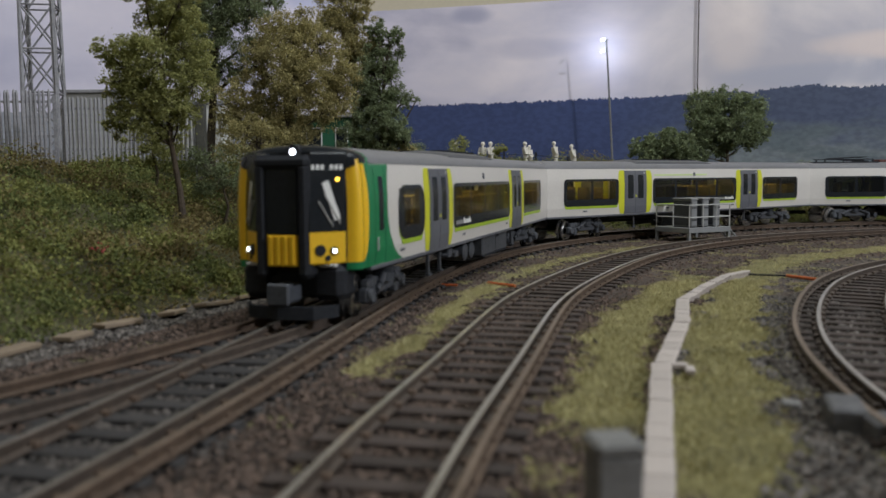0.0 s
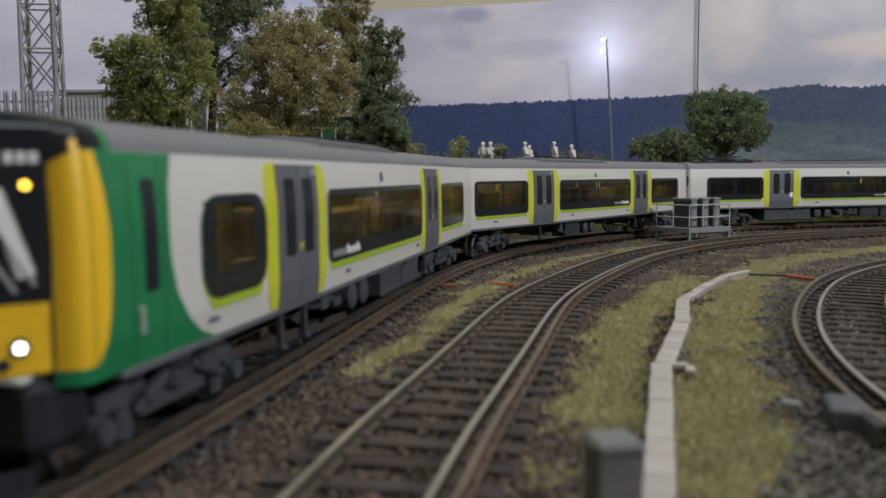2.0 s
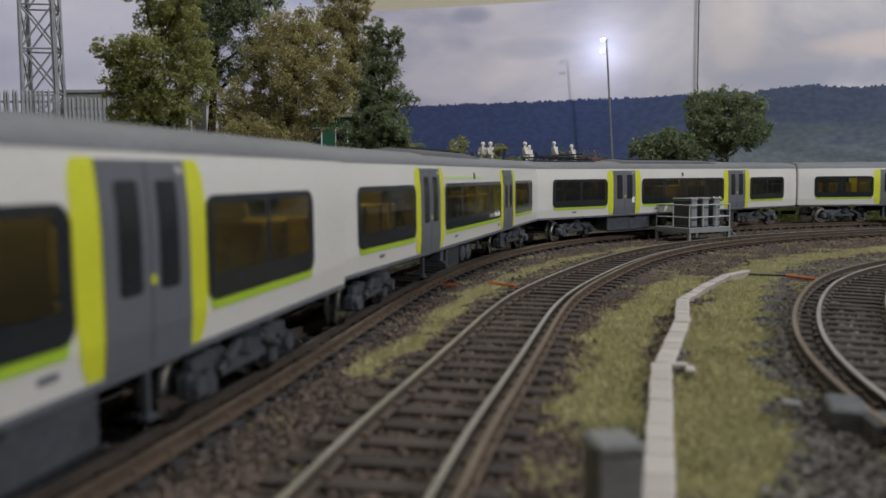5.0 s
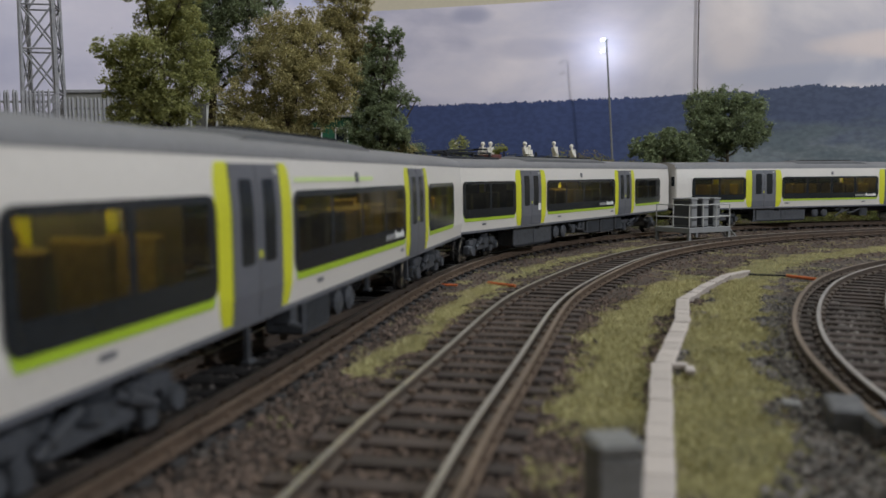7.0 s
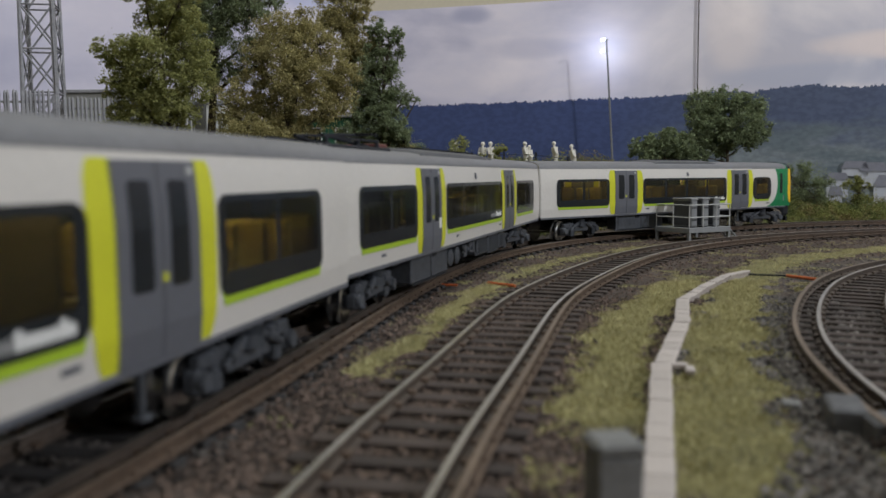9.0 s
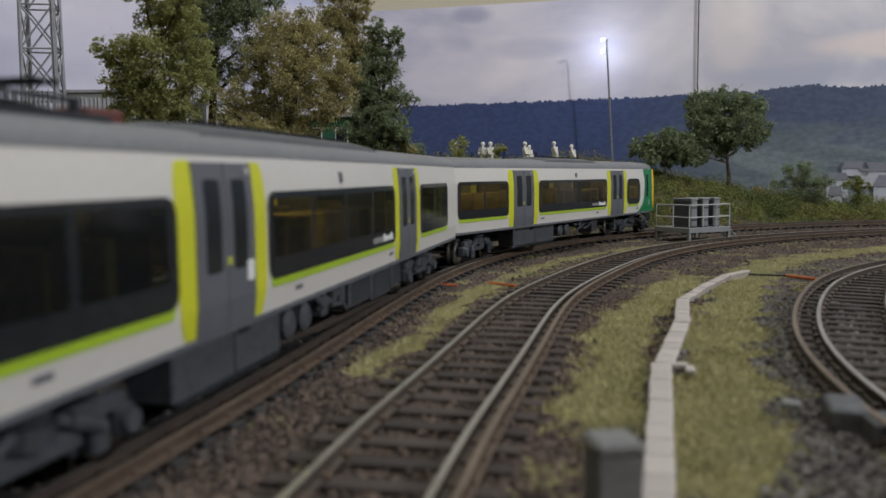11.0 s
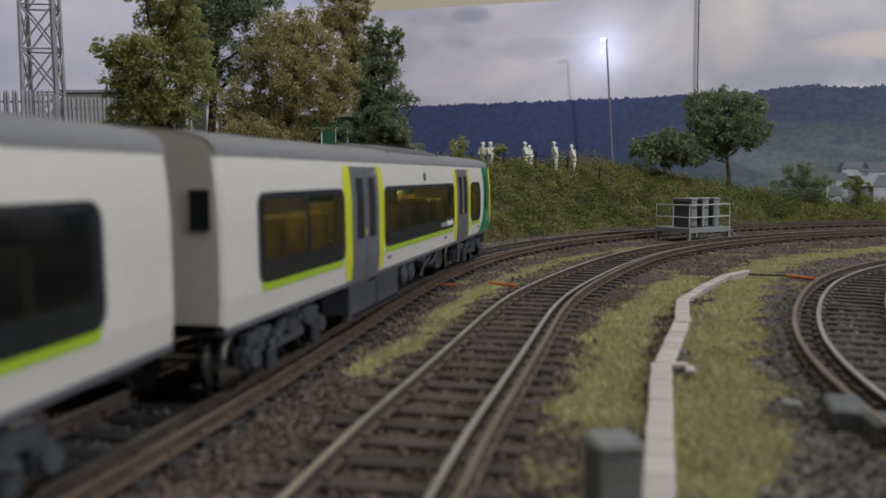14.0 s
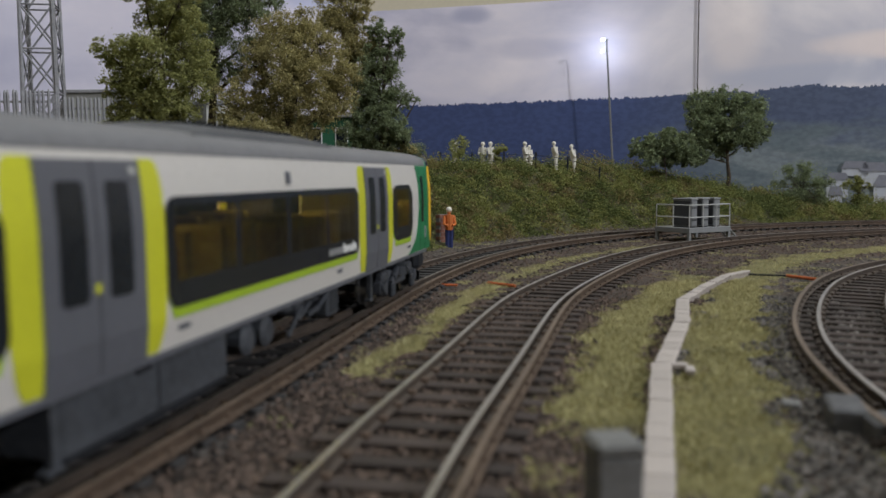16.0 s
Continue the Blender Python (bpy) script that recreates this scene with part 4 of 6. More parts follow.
def cab_car(label, seed, lit, tail=125.4):
    car = empty("train_car", label=label, category="train car", group="cars of the passenger train")
    wins = [(70.9, 93.0, 1), (-42.8, 40.7, 4), (-114.0, -72.0, 2)]
    lo, hi = -tail, 112.2
    shell(car, lo, hi, wins, seed, lit)
    for side in (-1, 1):
        doorway(car, 46.5, 66.0, side)
        doorway(car, -67.2, -47.9, side)
        logo(car, 38.5, side)
        small_marks(car, (26, -40, 88), side)
        # white side sweeps into the green cab
        bm = bmesh.new()
        edge = [(114.2, 12.9), (89.0, 12.9), (93.0, 14.2), (96.8, 16.8), (99.6, 20.5), (101.0, 25), (101.3, 29), (100.8, 34), (99.2, 38.3), (114.2, 38.3)]
        plate(bm, edge, side, 0.1)
        part("livery_panel", bm, GREEN, car, "green panel sweeping into the cab")
        bm = bmesh.new()
        plate(bm, rounded(104.2, 107.2, 21.5, 35.2, 0.5, 2), side, 0.2)
        part("cab_door_window", bm, BLACK, car, "narrow dark cab door window")
        bm = bmesh.new()
        for a in (102.6, 109.8):
            plate(bm, [(a, 13.2), (a + 0.22, 13.2), (a + 0.22, 37.6), (a, 37.6)], side, 0.16, 0.1)
        part("cab_door_edge", bm, HUTG, car)
        bm = bmesh.new()
        plate(bm, [(117.3, 38.3), (115.6, 38.3), (114.6, 34), (114.1, 29), (114.1, 24), (114.5, 20), (115.3, 17.2), (116.4, 15.4), (117.3, 14.6)], side, 0.12)
        part("warning_panel", bm, WARN, car, "yellow panel wrapping round the cab corner")
        bm = bmesh.new()
        plate(bm, rounded(108.2, 108.8, 16.5, 20.0, 0.15, 1), side, 0.5, 0.4)
        part("handrail", bm, PALEG, car)
    end_wall(car, lo, -1)
    cab_front(car, 112.2)
    underframe(car, [(1, "slab", -51, -9, 4.0), (1, "tank", 0, 18, 4.6), (1, "clutter", 22, 40, 6.5), (1, "step", 45, 46, 4.2), (1, "step", 57, 58, 4.2), (1, "step", -62, -61, 4.2),
                     (-1, "slab", -61, -20, 3.6), (-1, "step", -64, -62.6, 3.2), (-1, "tank", -15, 1, 4.6), (-1, "clutter", 6, 24, 7.0), (-1, "box", 28, 35, 5.0), (-1, "step", 57, 58, 4.2)])
    roof_pod(car, -28, 34)
    bs = [bogie(car, 93), bogie(car, -93)]
    return car, bs


def mid_car(label, seed, lit, panto=False, strip=False):
    car = empty("train_car", label=label, category="train car", group="cars of the passenger train")
    wins = [(69.5, 113.3, 2), (-43.9, 39.6, 4), (-116.7, -74.0, 2)]
    lo, hi = -HALF - 7.5, HALF - 0.6
    shell(car, lo, hi, wins, seed, lit)
    for side in (-1, 1):
        doorway(car, 45.4, 64.6, side)
        doorway(car, -68.3, -48.8, side)
        logo(car, -22.5 if side > 0 else 37.5, side)
        small_marks(car, (24, -42, 95), side)
    end_wall(car, lo, -1)
    end_wall(car, hi, 1)
    if panto:
        underframe(car, [(q, *g) for q in (-1, 1) for g in (("slab", 28, 66, 3.6), ("tank", 9, 26, 4.2), ("clutter", -12, 7, 4.6), ("box", -30, -14, 4.6), ("box", -50, -32, 3.8), ("box", -61, -52.5, 4.4))])
    else:
        underframe(car, [(q, *g) for q in (-1, 1) for g in (("box", 12, 27, 4.2), ("clutter", 29, 34, 6.0), ("tank", -8, 8, 4.2), ("step", -18, -17, 7.0), ("step", 52, 53, 4.4), ("step", -59, -58, 4.4))])
    for side in (-1, 1) if strip else ():
        for a, b in ((1.2, 38.0), (-13.0, -1.2)):
            part("class_strip", plate(bmesh.new(), [(a, 34.3), (b, 34.3), (b, 35.2), (a, 35.2)], side, 0.1, 0.1), LIMEP, car, "thin pale lime strip above the windows")
    if panto:
        for side in (-1, 1):
            part("door_notice", plate(bmesh.new(), rounded(46.2, 48.6, 19.2, 22.4, 0.2, 1), side, 0.42, 0.1), LOGO, car, "small white door notice")
        roof_pod(car, -40, 55)
        part("pantograph_well", boxes((72, 120, -11, 11, 41.8, 43.1), bev=0.4), MATTB, car, "dark pantograph well")
        bm = bmesh.new()
        for s in (-1, 1):
            rod(bm, (78, s * 6, 43.4), (104, s * 4, 45.6), 0.5, seg=6)
            rod(bm, (104, s * 4, 45.6), (82, s * 5, 46.4), 0.4, seg=6)
            for u in (76, 90, 110):
                rod(bm, (u, s * 8, 42.4), (u, s * 8, 44.8), 0.9, 0.6, seg=8)
            box(bm, 75, 112, s * 8 - 0.4, s * 8 + 0.4, 44.6, 45.2)
        for u in (81, 84):
            box(bm, u, u + 0.7, -10, 10, 46.2, 46.8)
        part("pantograph", bm, MATTB, car, "black folded pantograph")
        part("roof_box", boxes((62, 70, -6, 6, 42.4, 44.6), bev=0.4), mat("roof_box_red", (0.10, 0.03, 0.025), 0.6), car, "dark red roof equipment box")
    else:
        roof_pod(car, -22, 52)
    bs = [bogie(car, 93), bogie(car, -93)]
    return car, bs


CARS = [cab_car("leading white and green train car with a yellow cab front", 1, 0.9, 133.2),
        mid_car("white intermediate train car with grey doors and yellow door edges", 2, 0.55, False, True),
        mid_car("white train car with a folded pantograph on its roof", 3, 0.12, True),
        cab_car("trailing white and green train car with its cab at the back", 4, 0.75)]
PITCH = 266.78
BODY = Matrix.Translation((0, 0, 0.45 * U)) @ Matrix.Diagonal((1, 0.93, 1, 1))      # bodies sit a little high and slim over the wheels


def slim(ob):
    for c in ob.children:
        if c.type == "MESH":
            c.data.transform(BODY)
            slim(c)


for car_k, _ in CARS:
    slim(car_k)


def car_rows(k):
    """Poses of a car and its bogies along the line, every tenth of a second."""
    rows, brows, dist = [], ([], []), []
    flip = k == 3
    for i in range(161):
        t = i / 10
        s = train_s(t) - PITCH * k - (3.76 if flip else 0.0)
        ax, ay, ah = on_line(s + 93)
        bx, by, bh = on_line(s - 93)
        a = math.degrees(math.atan2(ay - by, ax - bx))
        rows.append((t, pose((ax + bx) / 2 * U, (ay + by) / 2 * U, 0, 0, 0, a + (180 if flip else 0))))
        for j, (h, u) in enumerate(((ah, 93), (bh, -93))):
            uu = -u if flip else u
            brows[j].append((t, pose(uu * U, 0, 0, 0, 0, math.degrees(h) - a)))
        dist.append(s)
    return rows, brows, dist, flip


def motions():
    for k, (car, bs) in enumerate(CARS):
        rows, brows, dist, flip = car_rows(k)
        walk(car, rows[::2])
        for j, (b, ws) in enumerate(bs):
            walk(b, brows[1 - j if flip else j][::2])
            for w in ws:
                sp = w.location.x
                walk(w, [(i / 10, pose(sp, 0, 5.4 * U, 0, (-1 if flip else 1) * math.degrees((dist[i] - dist[0]) / 5.4), 0)) for i in range(161)])

# ---- backdrop board and room ----
def sky_mat():
    """Printed clouds: soft layered noise, warmer and greyer towards one end, with a few cloud shapes and tinted patches
    of their own.
    """
    m = bpy.data.materials.new("printed_sky")
    m.use_nodes = True
    nt = m.node_tree
    b = nt.nodes["Principled BSDF"]
    b.inputs["Roughness"].default_value = 0.55
    tc = nt.nodes.new("ShaderNodeTexCoord")

    def clouds(sx, sz, detail, shift):
        mp = nt.nodes.new("ShaderNodeMapping")
        mp.inputs["Scale"].default_value = (sx, sx, sz)
        mp.inputs["Location"].default_value = (shift, 0, shift * 2)
        n = nt.nodes.new("ShaderNodeTexNoise")
        n.inputs["Scale"].default_value, n.inputs["Detail"].default_value, n.inputs["Roughness"].default_value = 1.0, detail, 0.5
        n.inputs["Distortion"].default_value = 0.35
        nt.links.new(tc.outputs["Object"], mp.inputs[0])
        nt.links.new(mp.outputs[0], n.inputs["Vector"])
        return n
    n = clouds(5.5, 13.0, 6, 0.0)
    r = nt.nodes.new("ShaderNodeValToRGB")
    e = r.color_ramp.elements
    e[0].position, e[0].color = 0.33, (0.47, 0.455, 0.59, 1)
    e[1].position, e[1].color = 0.68, (0.94, 0.85, 0.90, 1)
    e.new(0.5).color = (0.75, 0.70, 0.80, 1)
    nt.links.new(n.outputs["Fac"], r.inputs[0])
    n2 = clouds(9.0, 11.0, 6, 3.7)
    r2 = nt.nodes.new("ShaderNodeValToRGB")
    e = r2.color_ramp.elements
    e[0].position, e[0].color = 0.36, (0.60, 0.57, 0.64, 1)
    e[1].position, e[1].color = 0.66, (0.98, 0.88, 0.86, 1)
    e.new(0.5).color = (0.80, 0.74, 0.77, 1)
    nt.links.new(n2.outputs["Fac"], r2.inputs[0])
    xyz = nt.nodes.new("ShaderNodeSeparateXYZ")
    nt.links.new(tc.outputs["Object"], xyz.inputs[0])
    g = nt.nodes.new("ShaderNodeMapRange")
    g.interpolation_type = "SMOOTHSTEP"
    g.inputs["From Min"].default_value, g.inputs["From Max"].default_value = 0.12, 0.30
    nt.links.new(xyz.outputs["X"], g.inputs["Value"])
    mx = nt.nodes.new("ShaderNodeMix")
    mx.data_type = "RGBA"
    nt.links.new(g.outputs[0], mx.inputs[0])
    nt.links.new(r.outputs[0], mx.inputs[6])
    nt.links.new(r2.outputs[0], mx.inputs[7])
    last = mx.outputs[2]
    # single printed clouds and plain tints: along, height, half width, half height, colour, strength
    # third: an upright cream patch; last: a broad darkening added at the left
    for cx, cz, wx, wz, col, k in ((0.029, 0.203, 0.026, 0.010, (0.40, 0.40, 0.55), 0.8), (0.435, 0.156, 0.075, 0.014, (0.98, 0.82, 0.76), 0.65), (0.285, 0.185, 0.030, 0.045, (0.95, 0.82, 0.78), 0.5),
                                   (0.40, 0.128, 0.12, 0.013, (0.46, 0.48, 0.60), 0.6), (0.37, 0.205, 0.10, 0.010, (0.66, 0.63, 0.66), 0.5), (0.09, 0.166, 0.05, 0.012, (0.54, 0.52, 0.66), 0.5),
                                   (-0.13, 0.235, 0.07, 0.022, (0.40, 0.43, 0.66), 0.7), (-0.36, 0.17, 0.17, 0.10, (0.50, 0.485, 0.62), 0.6)):
        dv = []
        for axis, c0, w in (("X", cx, wx), ("Z", cz, wz)):
            d = nt.nodes.new("ShaderNodeMath")
            d.operation = "MULTIPLY_ADD"
            d.inputs[1].default_value, d.inputs[2].default_value = 1 / w, -c0 / w
            nt.links.new(xyz.outputs[axis], d.inputs[0])
            q = nt.nodes.new("ShaderNodeMath")
            q.operation = "POWER"
            q.inputs[1].default_value = 2
            ab = nt.nodes.new("ShaderNodeMath")
            ab.operation = "ABSOLUTE"
            nt.links.new(d.outputs[0], ab.inputs[0])
            nt.links.new(ab.outputs[0], q.inputs[0])
            dv.append(q)
        sm = nt.nodes.new("ShaderNodeMath")
        sm.operation = "ADD"
        nt.links.new(dv[0].outputs[0], sm.inputs[0])
        nt.links.new(dv[1].outputs[0], sm.inputs[1])
        jit = nt.nodes.new("ShaderNodeMath")
        jit.operation = "MULTIPLY_ADD"
        jit.inputs[1].default_value = 2.6
        nt.links.new(n2.outputs["Fac"], jit.inputs[0])
        nt.links.new(sm.outputs[0], jit.inputs[2])
        mr = nt.nodes.new("ShaderNodeMapRange")
        mr.interpolation_type = "SMOOTHSTEP"
        mr.inputs["From Min"].default_value, mr.inputs["From Max"].default_value = 1.2, 2.5
        mr.inputs["To Min"].default_value, mr.inputs["To Max"].default_value = k, 0.0
        nt.links.new(jit.outputs[0], mr.inputs["Value"])
        m2 = nt.nodes.new("ShaderNodeMix")
        m2.data_type = "RGBA"
        nt.links.new(mr.outputs[0], m2.inputs[0])
        nt.links.new(last, m2.inputs[6])
        m2.inputs[7].default_value = (*col, 1)
        last = m2.outputs[2]
    nt.links.new(last, b.inputs["Base Color"])
    return m


def hill_mat():
    """Printed woods: navy on one side, greyer on the other, with paler meadows low on the far slope."""
    m = bpy.data.materials.new("printed_hills")
    m.use_nodes = True
    nt = m.node_tree
    b = nt.nodes["Principled BSDF"]
    b.inputs["Roughness"].default_value = 0.7
    tc = nt.nodes.new("ShaderNodeTexCoord")
    xyz = nt.nodes.new("ShaderNodeSeparateXYZ")
    nt.links.new(tc.outputs["Object"], xyz.inputs[0])

    def grain(sx, sz, detail):
        mp = nt.nodes.new("ShaderNodeMapping")
        mp.inputs["Scale"].default_value = (sx, sx, sz)
        n = nt.nodes.new("ShaderNodeTexNoise")
        n.inputs["Scale"].default_value, n.inputs["Detail"].default_value = 1.0, detail
        nt.links.new(tc.outputs["Object"], mp.inputs[0])
        nt.links.new(mp.outputs[0], n.inputs["Vector"])
        return n
    broad, fine = grain(14, 60, 5), grain(160, 260, 4)

    def ranged(src, a, c):
        r = nt.nodes.new("ShaderNodeMapRange")
        r.interpolation_type = "SMOOTHSTEP"
        r.inputs["From Min"].default_value, r.inputs["From Max"].default_value = a, c
        nt.links.new(src, r.inputs["Value"])
        return r.outputs[0]

    def mixed(fac, a, c):
        x = nt.nodes.new("ShaderNodeMix")
        x.data_type = "RGBA"
        if fac is not None:
            nt.links.new(fac, x.inputs[0])
        for i, v in ((6, a), (7, c)):
            if isinstance(v, tuple):
                x.inputs[i].default_value = (*v, 1)
            else:
                nt.links.new(v, x.inputs[i])
        return x

    def combine(op, a, c):
        x = nt.nodes.new("ShaderNodeMath")
        x.operation = op
        for i, v in ((0, a), (1, c)):
            if isinstance(v, float):
                x.inputs[i].default_value = v
            else:
                nt.links.new(v, x.inputs[i])
        return x.outputs[0]
    wood = mixed(ranged(xyz.outputs["X"], 0.13, 0.34), (0.046, 0.068, 0.175), (0.070, 0.089, 0.155)).outputs[2]
    wob = combine("MULTIPLY_ADD", broad.outputs["Fac"], 0.09)
    wob.node.inputs[2].default_value = -0.045
    level = combine("ADD", xyz.outputs["Z"], wob)
    low = combine("SUBTRACT", 1.0, ranged(level, 0.058, 0.090))
    pale = combine("MULTIPLY", low, ranged(xyz.outputs["X"], 0.17, 0.30))
    meadow = mixed(ranged(broad.outputs["Fac"], 0.4, 0.6), (0.115, 0.142, 0.165), (0.185, 0.212, 0.228)).outputs[2]
    c1 = mixed(pale, wood, meadow).outputs[2]
    tone = mixed(ranged(fine.outputs["Fac"], 0.35, 0.65), (0.86, 0.86, 0.87), (1.12, 1.12, 1.1)).outputs[2]
    mul = mixed(None, c1, tone)
    mul.blend_type = "MULTIPLY"
    mul.inputs[0].default_value = 1.0
    nt.links.new(mul.outputs[2], b.inputs["Base Color"])
    return m


SKY = sky_mat()
HILLS = hill_mat()
BOARD = [(-760, 420), (-450, 590), (-330, 700), (-250, 800), (-190, 870), (-120, 915), (-20, 906), (252, 835), (600, 745)]       # plan corners of the board
BTOP = 213.0


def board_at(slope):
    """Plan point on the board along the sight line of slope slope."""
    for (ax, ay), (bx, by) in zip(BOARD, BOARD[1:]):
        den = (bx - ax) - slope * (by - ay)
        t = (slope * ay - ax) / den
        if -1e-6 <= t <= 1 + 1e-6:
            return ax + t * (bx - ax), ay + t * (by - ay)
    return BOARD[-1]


BLINE = smooth_line(BOARD[:-1], 10.0).tolist() + np.linspace(BOARD[-2], BOARD[-1], 8).tolist()
BOARD = [tuple(p) for p in BLINE]
bn = len(BOARD)
bt = [BTOP if -95 < x < 250 else 300.0 for x, y in BOARD]
bv = [(x, y, -30) for x, y in BOARD] + [(x, y, h) for (x, y), h in zip(BOARD, bt)]
bv += [(x, y + 4, -30) for x, y in BOARD] + [(x, y + 4, h) for (x, y), h in zip(BOARD, bt)]
bf = [(i, i + 1, bn + i + 1, bn + i) for i in range(bn - 1)] + [(2 * bn + i + 1, 2 * bn + i, 3 * bn + i, 3 * bn + i + 1) for i in range(bn - 1)]
bf += [(bn + i, bn + i + 1, 3 * bn + i + 1, 3 * bn + i) for i in range(bn - 1)]
tagged(mesh_ob("backdrop", bv, bf, SKY), label="printed backdrop board with a cloudy sky", category="backdrop", kind="structure")


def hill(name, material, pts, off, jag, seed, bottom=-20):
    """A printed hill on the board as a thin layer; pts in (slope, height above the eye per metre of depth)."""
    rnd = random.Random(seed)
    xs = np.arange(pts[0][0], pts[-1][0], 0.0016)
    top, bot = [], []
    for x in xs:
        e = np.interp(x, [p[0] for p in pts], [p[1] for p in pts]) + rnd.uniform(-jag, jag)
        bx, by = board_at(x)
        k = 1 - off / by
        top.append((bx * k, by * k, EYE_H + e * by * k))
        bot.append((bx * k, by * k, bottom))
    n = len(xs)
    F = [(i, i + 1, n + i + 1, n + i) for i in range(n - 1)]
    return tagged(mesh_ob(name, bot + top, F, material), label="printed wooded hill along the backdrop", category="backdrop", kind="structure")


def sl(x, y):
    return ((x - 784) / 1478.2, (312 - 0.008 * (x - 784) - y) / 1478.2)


HILL_L = mat("printed_haze", (0.27, 0.28, 0.32), 0.7, var=0.2, fine=300, coarse=15, bump=0)
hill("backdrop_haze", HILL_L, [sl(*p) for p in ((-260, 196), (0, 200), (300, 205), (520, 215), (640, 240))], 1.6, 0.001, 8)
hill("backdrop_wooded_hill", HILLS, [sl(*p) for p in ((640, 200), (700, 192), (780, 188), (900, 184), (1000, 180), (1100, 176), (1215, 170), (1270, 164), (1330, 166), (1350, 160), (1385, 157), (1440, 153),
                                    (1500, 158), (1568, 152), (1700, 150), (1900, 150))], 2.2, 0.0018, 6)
# board joint
jx, jy = 252, 835
tagged(part("backdrop_joint", boxes((jx - 0.6, jx - 0.1, jy - 3.5, jy - 1.2, 60, 300)), BARK), label="dark joint strip between backdrop boards", category="backdrop", kind="structure")

# room shell, and the plain board that carries the layout from wall to wall
tagged(part("wall_north", boxes((-1500, 1500, 1300, 1400, -40, 1400)), CREAM), label="cream painted wall behind the layout", category="wall", kind="structure")
tagged(part("wall_south", boxes((-1500, 1500, -1500, -1400, -40, 1400)), CREAM), label="cream painted room wall", category="wall", kind="structure")
tagged(part("wall_west", boxes((-1600, -1500, -1500, 1400, -40, 1400)), CREAM), label="cream painted room wall", category="wall", kind="structure")
tagged(part("wall_east", boxes((1500, 1600, -1500, 1400, -40, 1400)), CREAM), label="cream painted room wall", category="wall", kind="structure")
tagged(part("ceiling", boxes((-1600, 1600, -1500, 1400, 1400, 1450)), CREAM), label="cream ceiling", category="ceiling", kind="structure")
tagged(part("floor", boxes((-1600, 1600, -1500, 1400, -60, -40)), CARPET), label="dark layout baseboard", category="floor", kind="structure")
# the shaped earth is closed down to the board
gxa, gxb, gya, gyb = gx[0], gx[-1], gy[0], gy[-1]
tagged(part("trim", boxes((gxa, gxb, gya - 9, gya, -40, -5), (gxa, gxb, gyb, gyb + 9, -40, -5), (gxa - 9, gxa, gya, gyb, -40, -5), (gxb, gxb + 9, gya, gyb, -40, -5)), CARPET),
       label="dark edging board around the layout", category="trim", kind="structure")

# ---- trees and bushes ----
def gz(x, y):
    return float(ground_z(np.array([[x, y]]), False)[0])


def crown_points(lobes, n, r):
    w = np.array([l[3] * l[3] for l in lobes])
    pick = r.choice(len(lobes), n, p=w / w.sum())
    L = np.array(lobes)[pick]
    d = r.normal(size=(n, 3))
    d /= np.linalg.norm(d, axis=1)[:, None]
    k = 1 - np.abs(r.normal(size=n)) * 0.45
    k = np.where(r.uniform(size=n) < 0.22, k + r.uniform(0, 0.45, n), k)
    return L[:, :3] + d * (L[:, 3] * k)[:, None] * np.array([1, 1, 0.85])


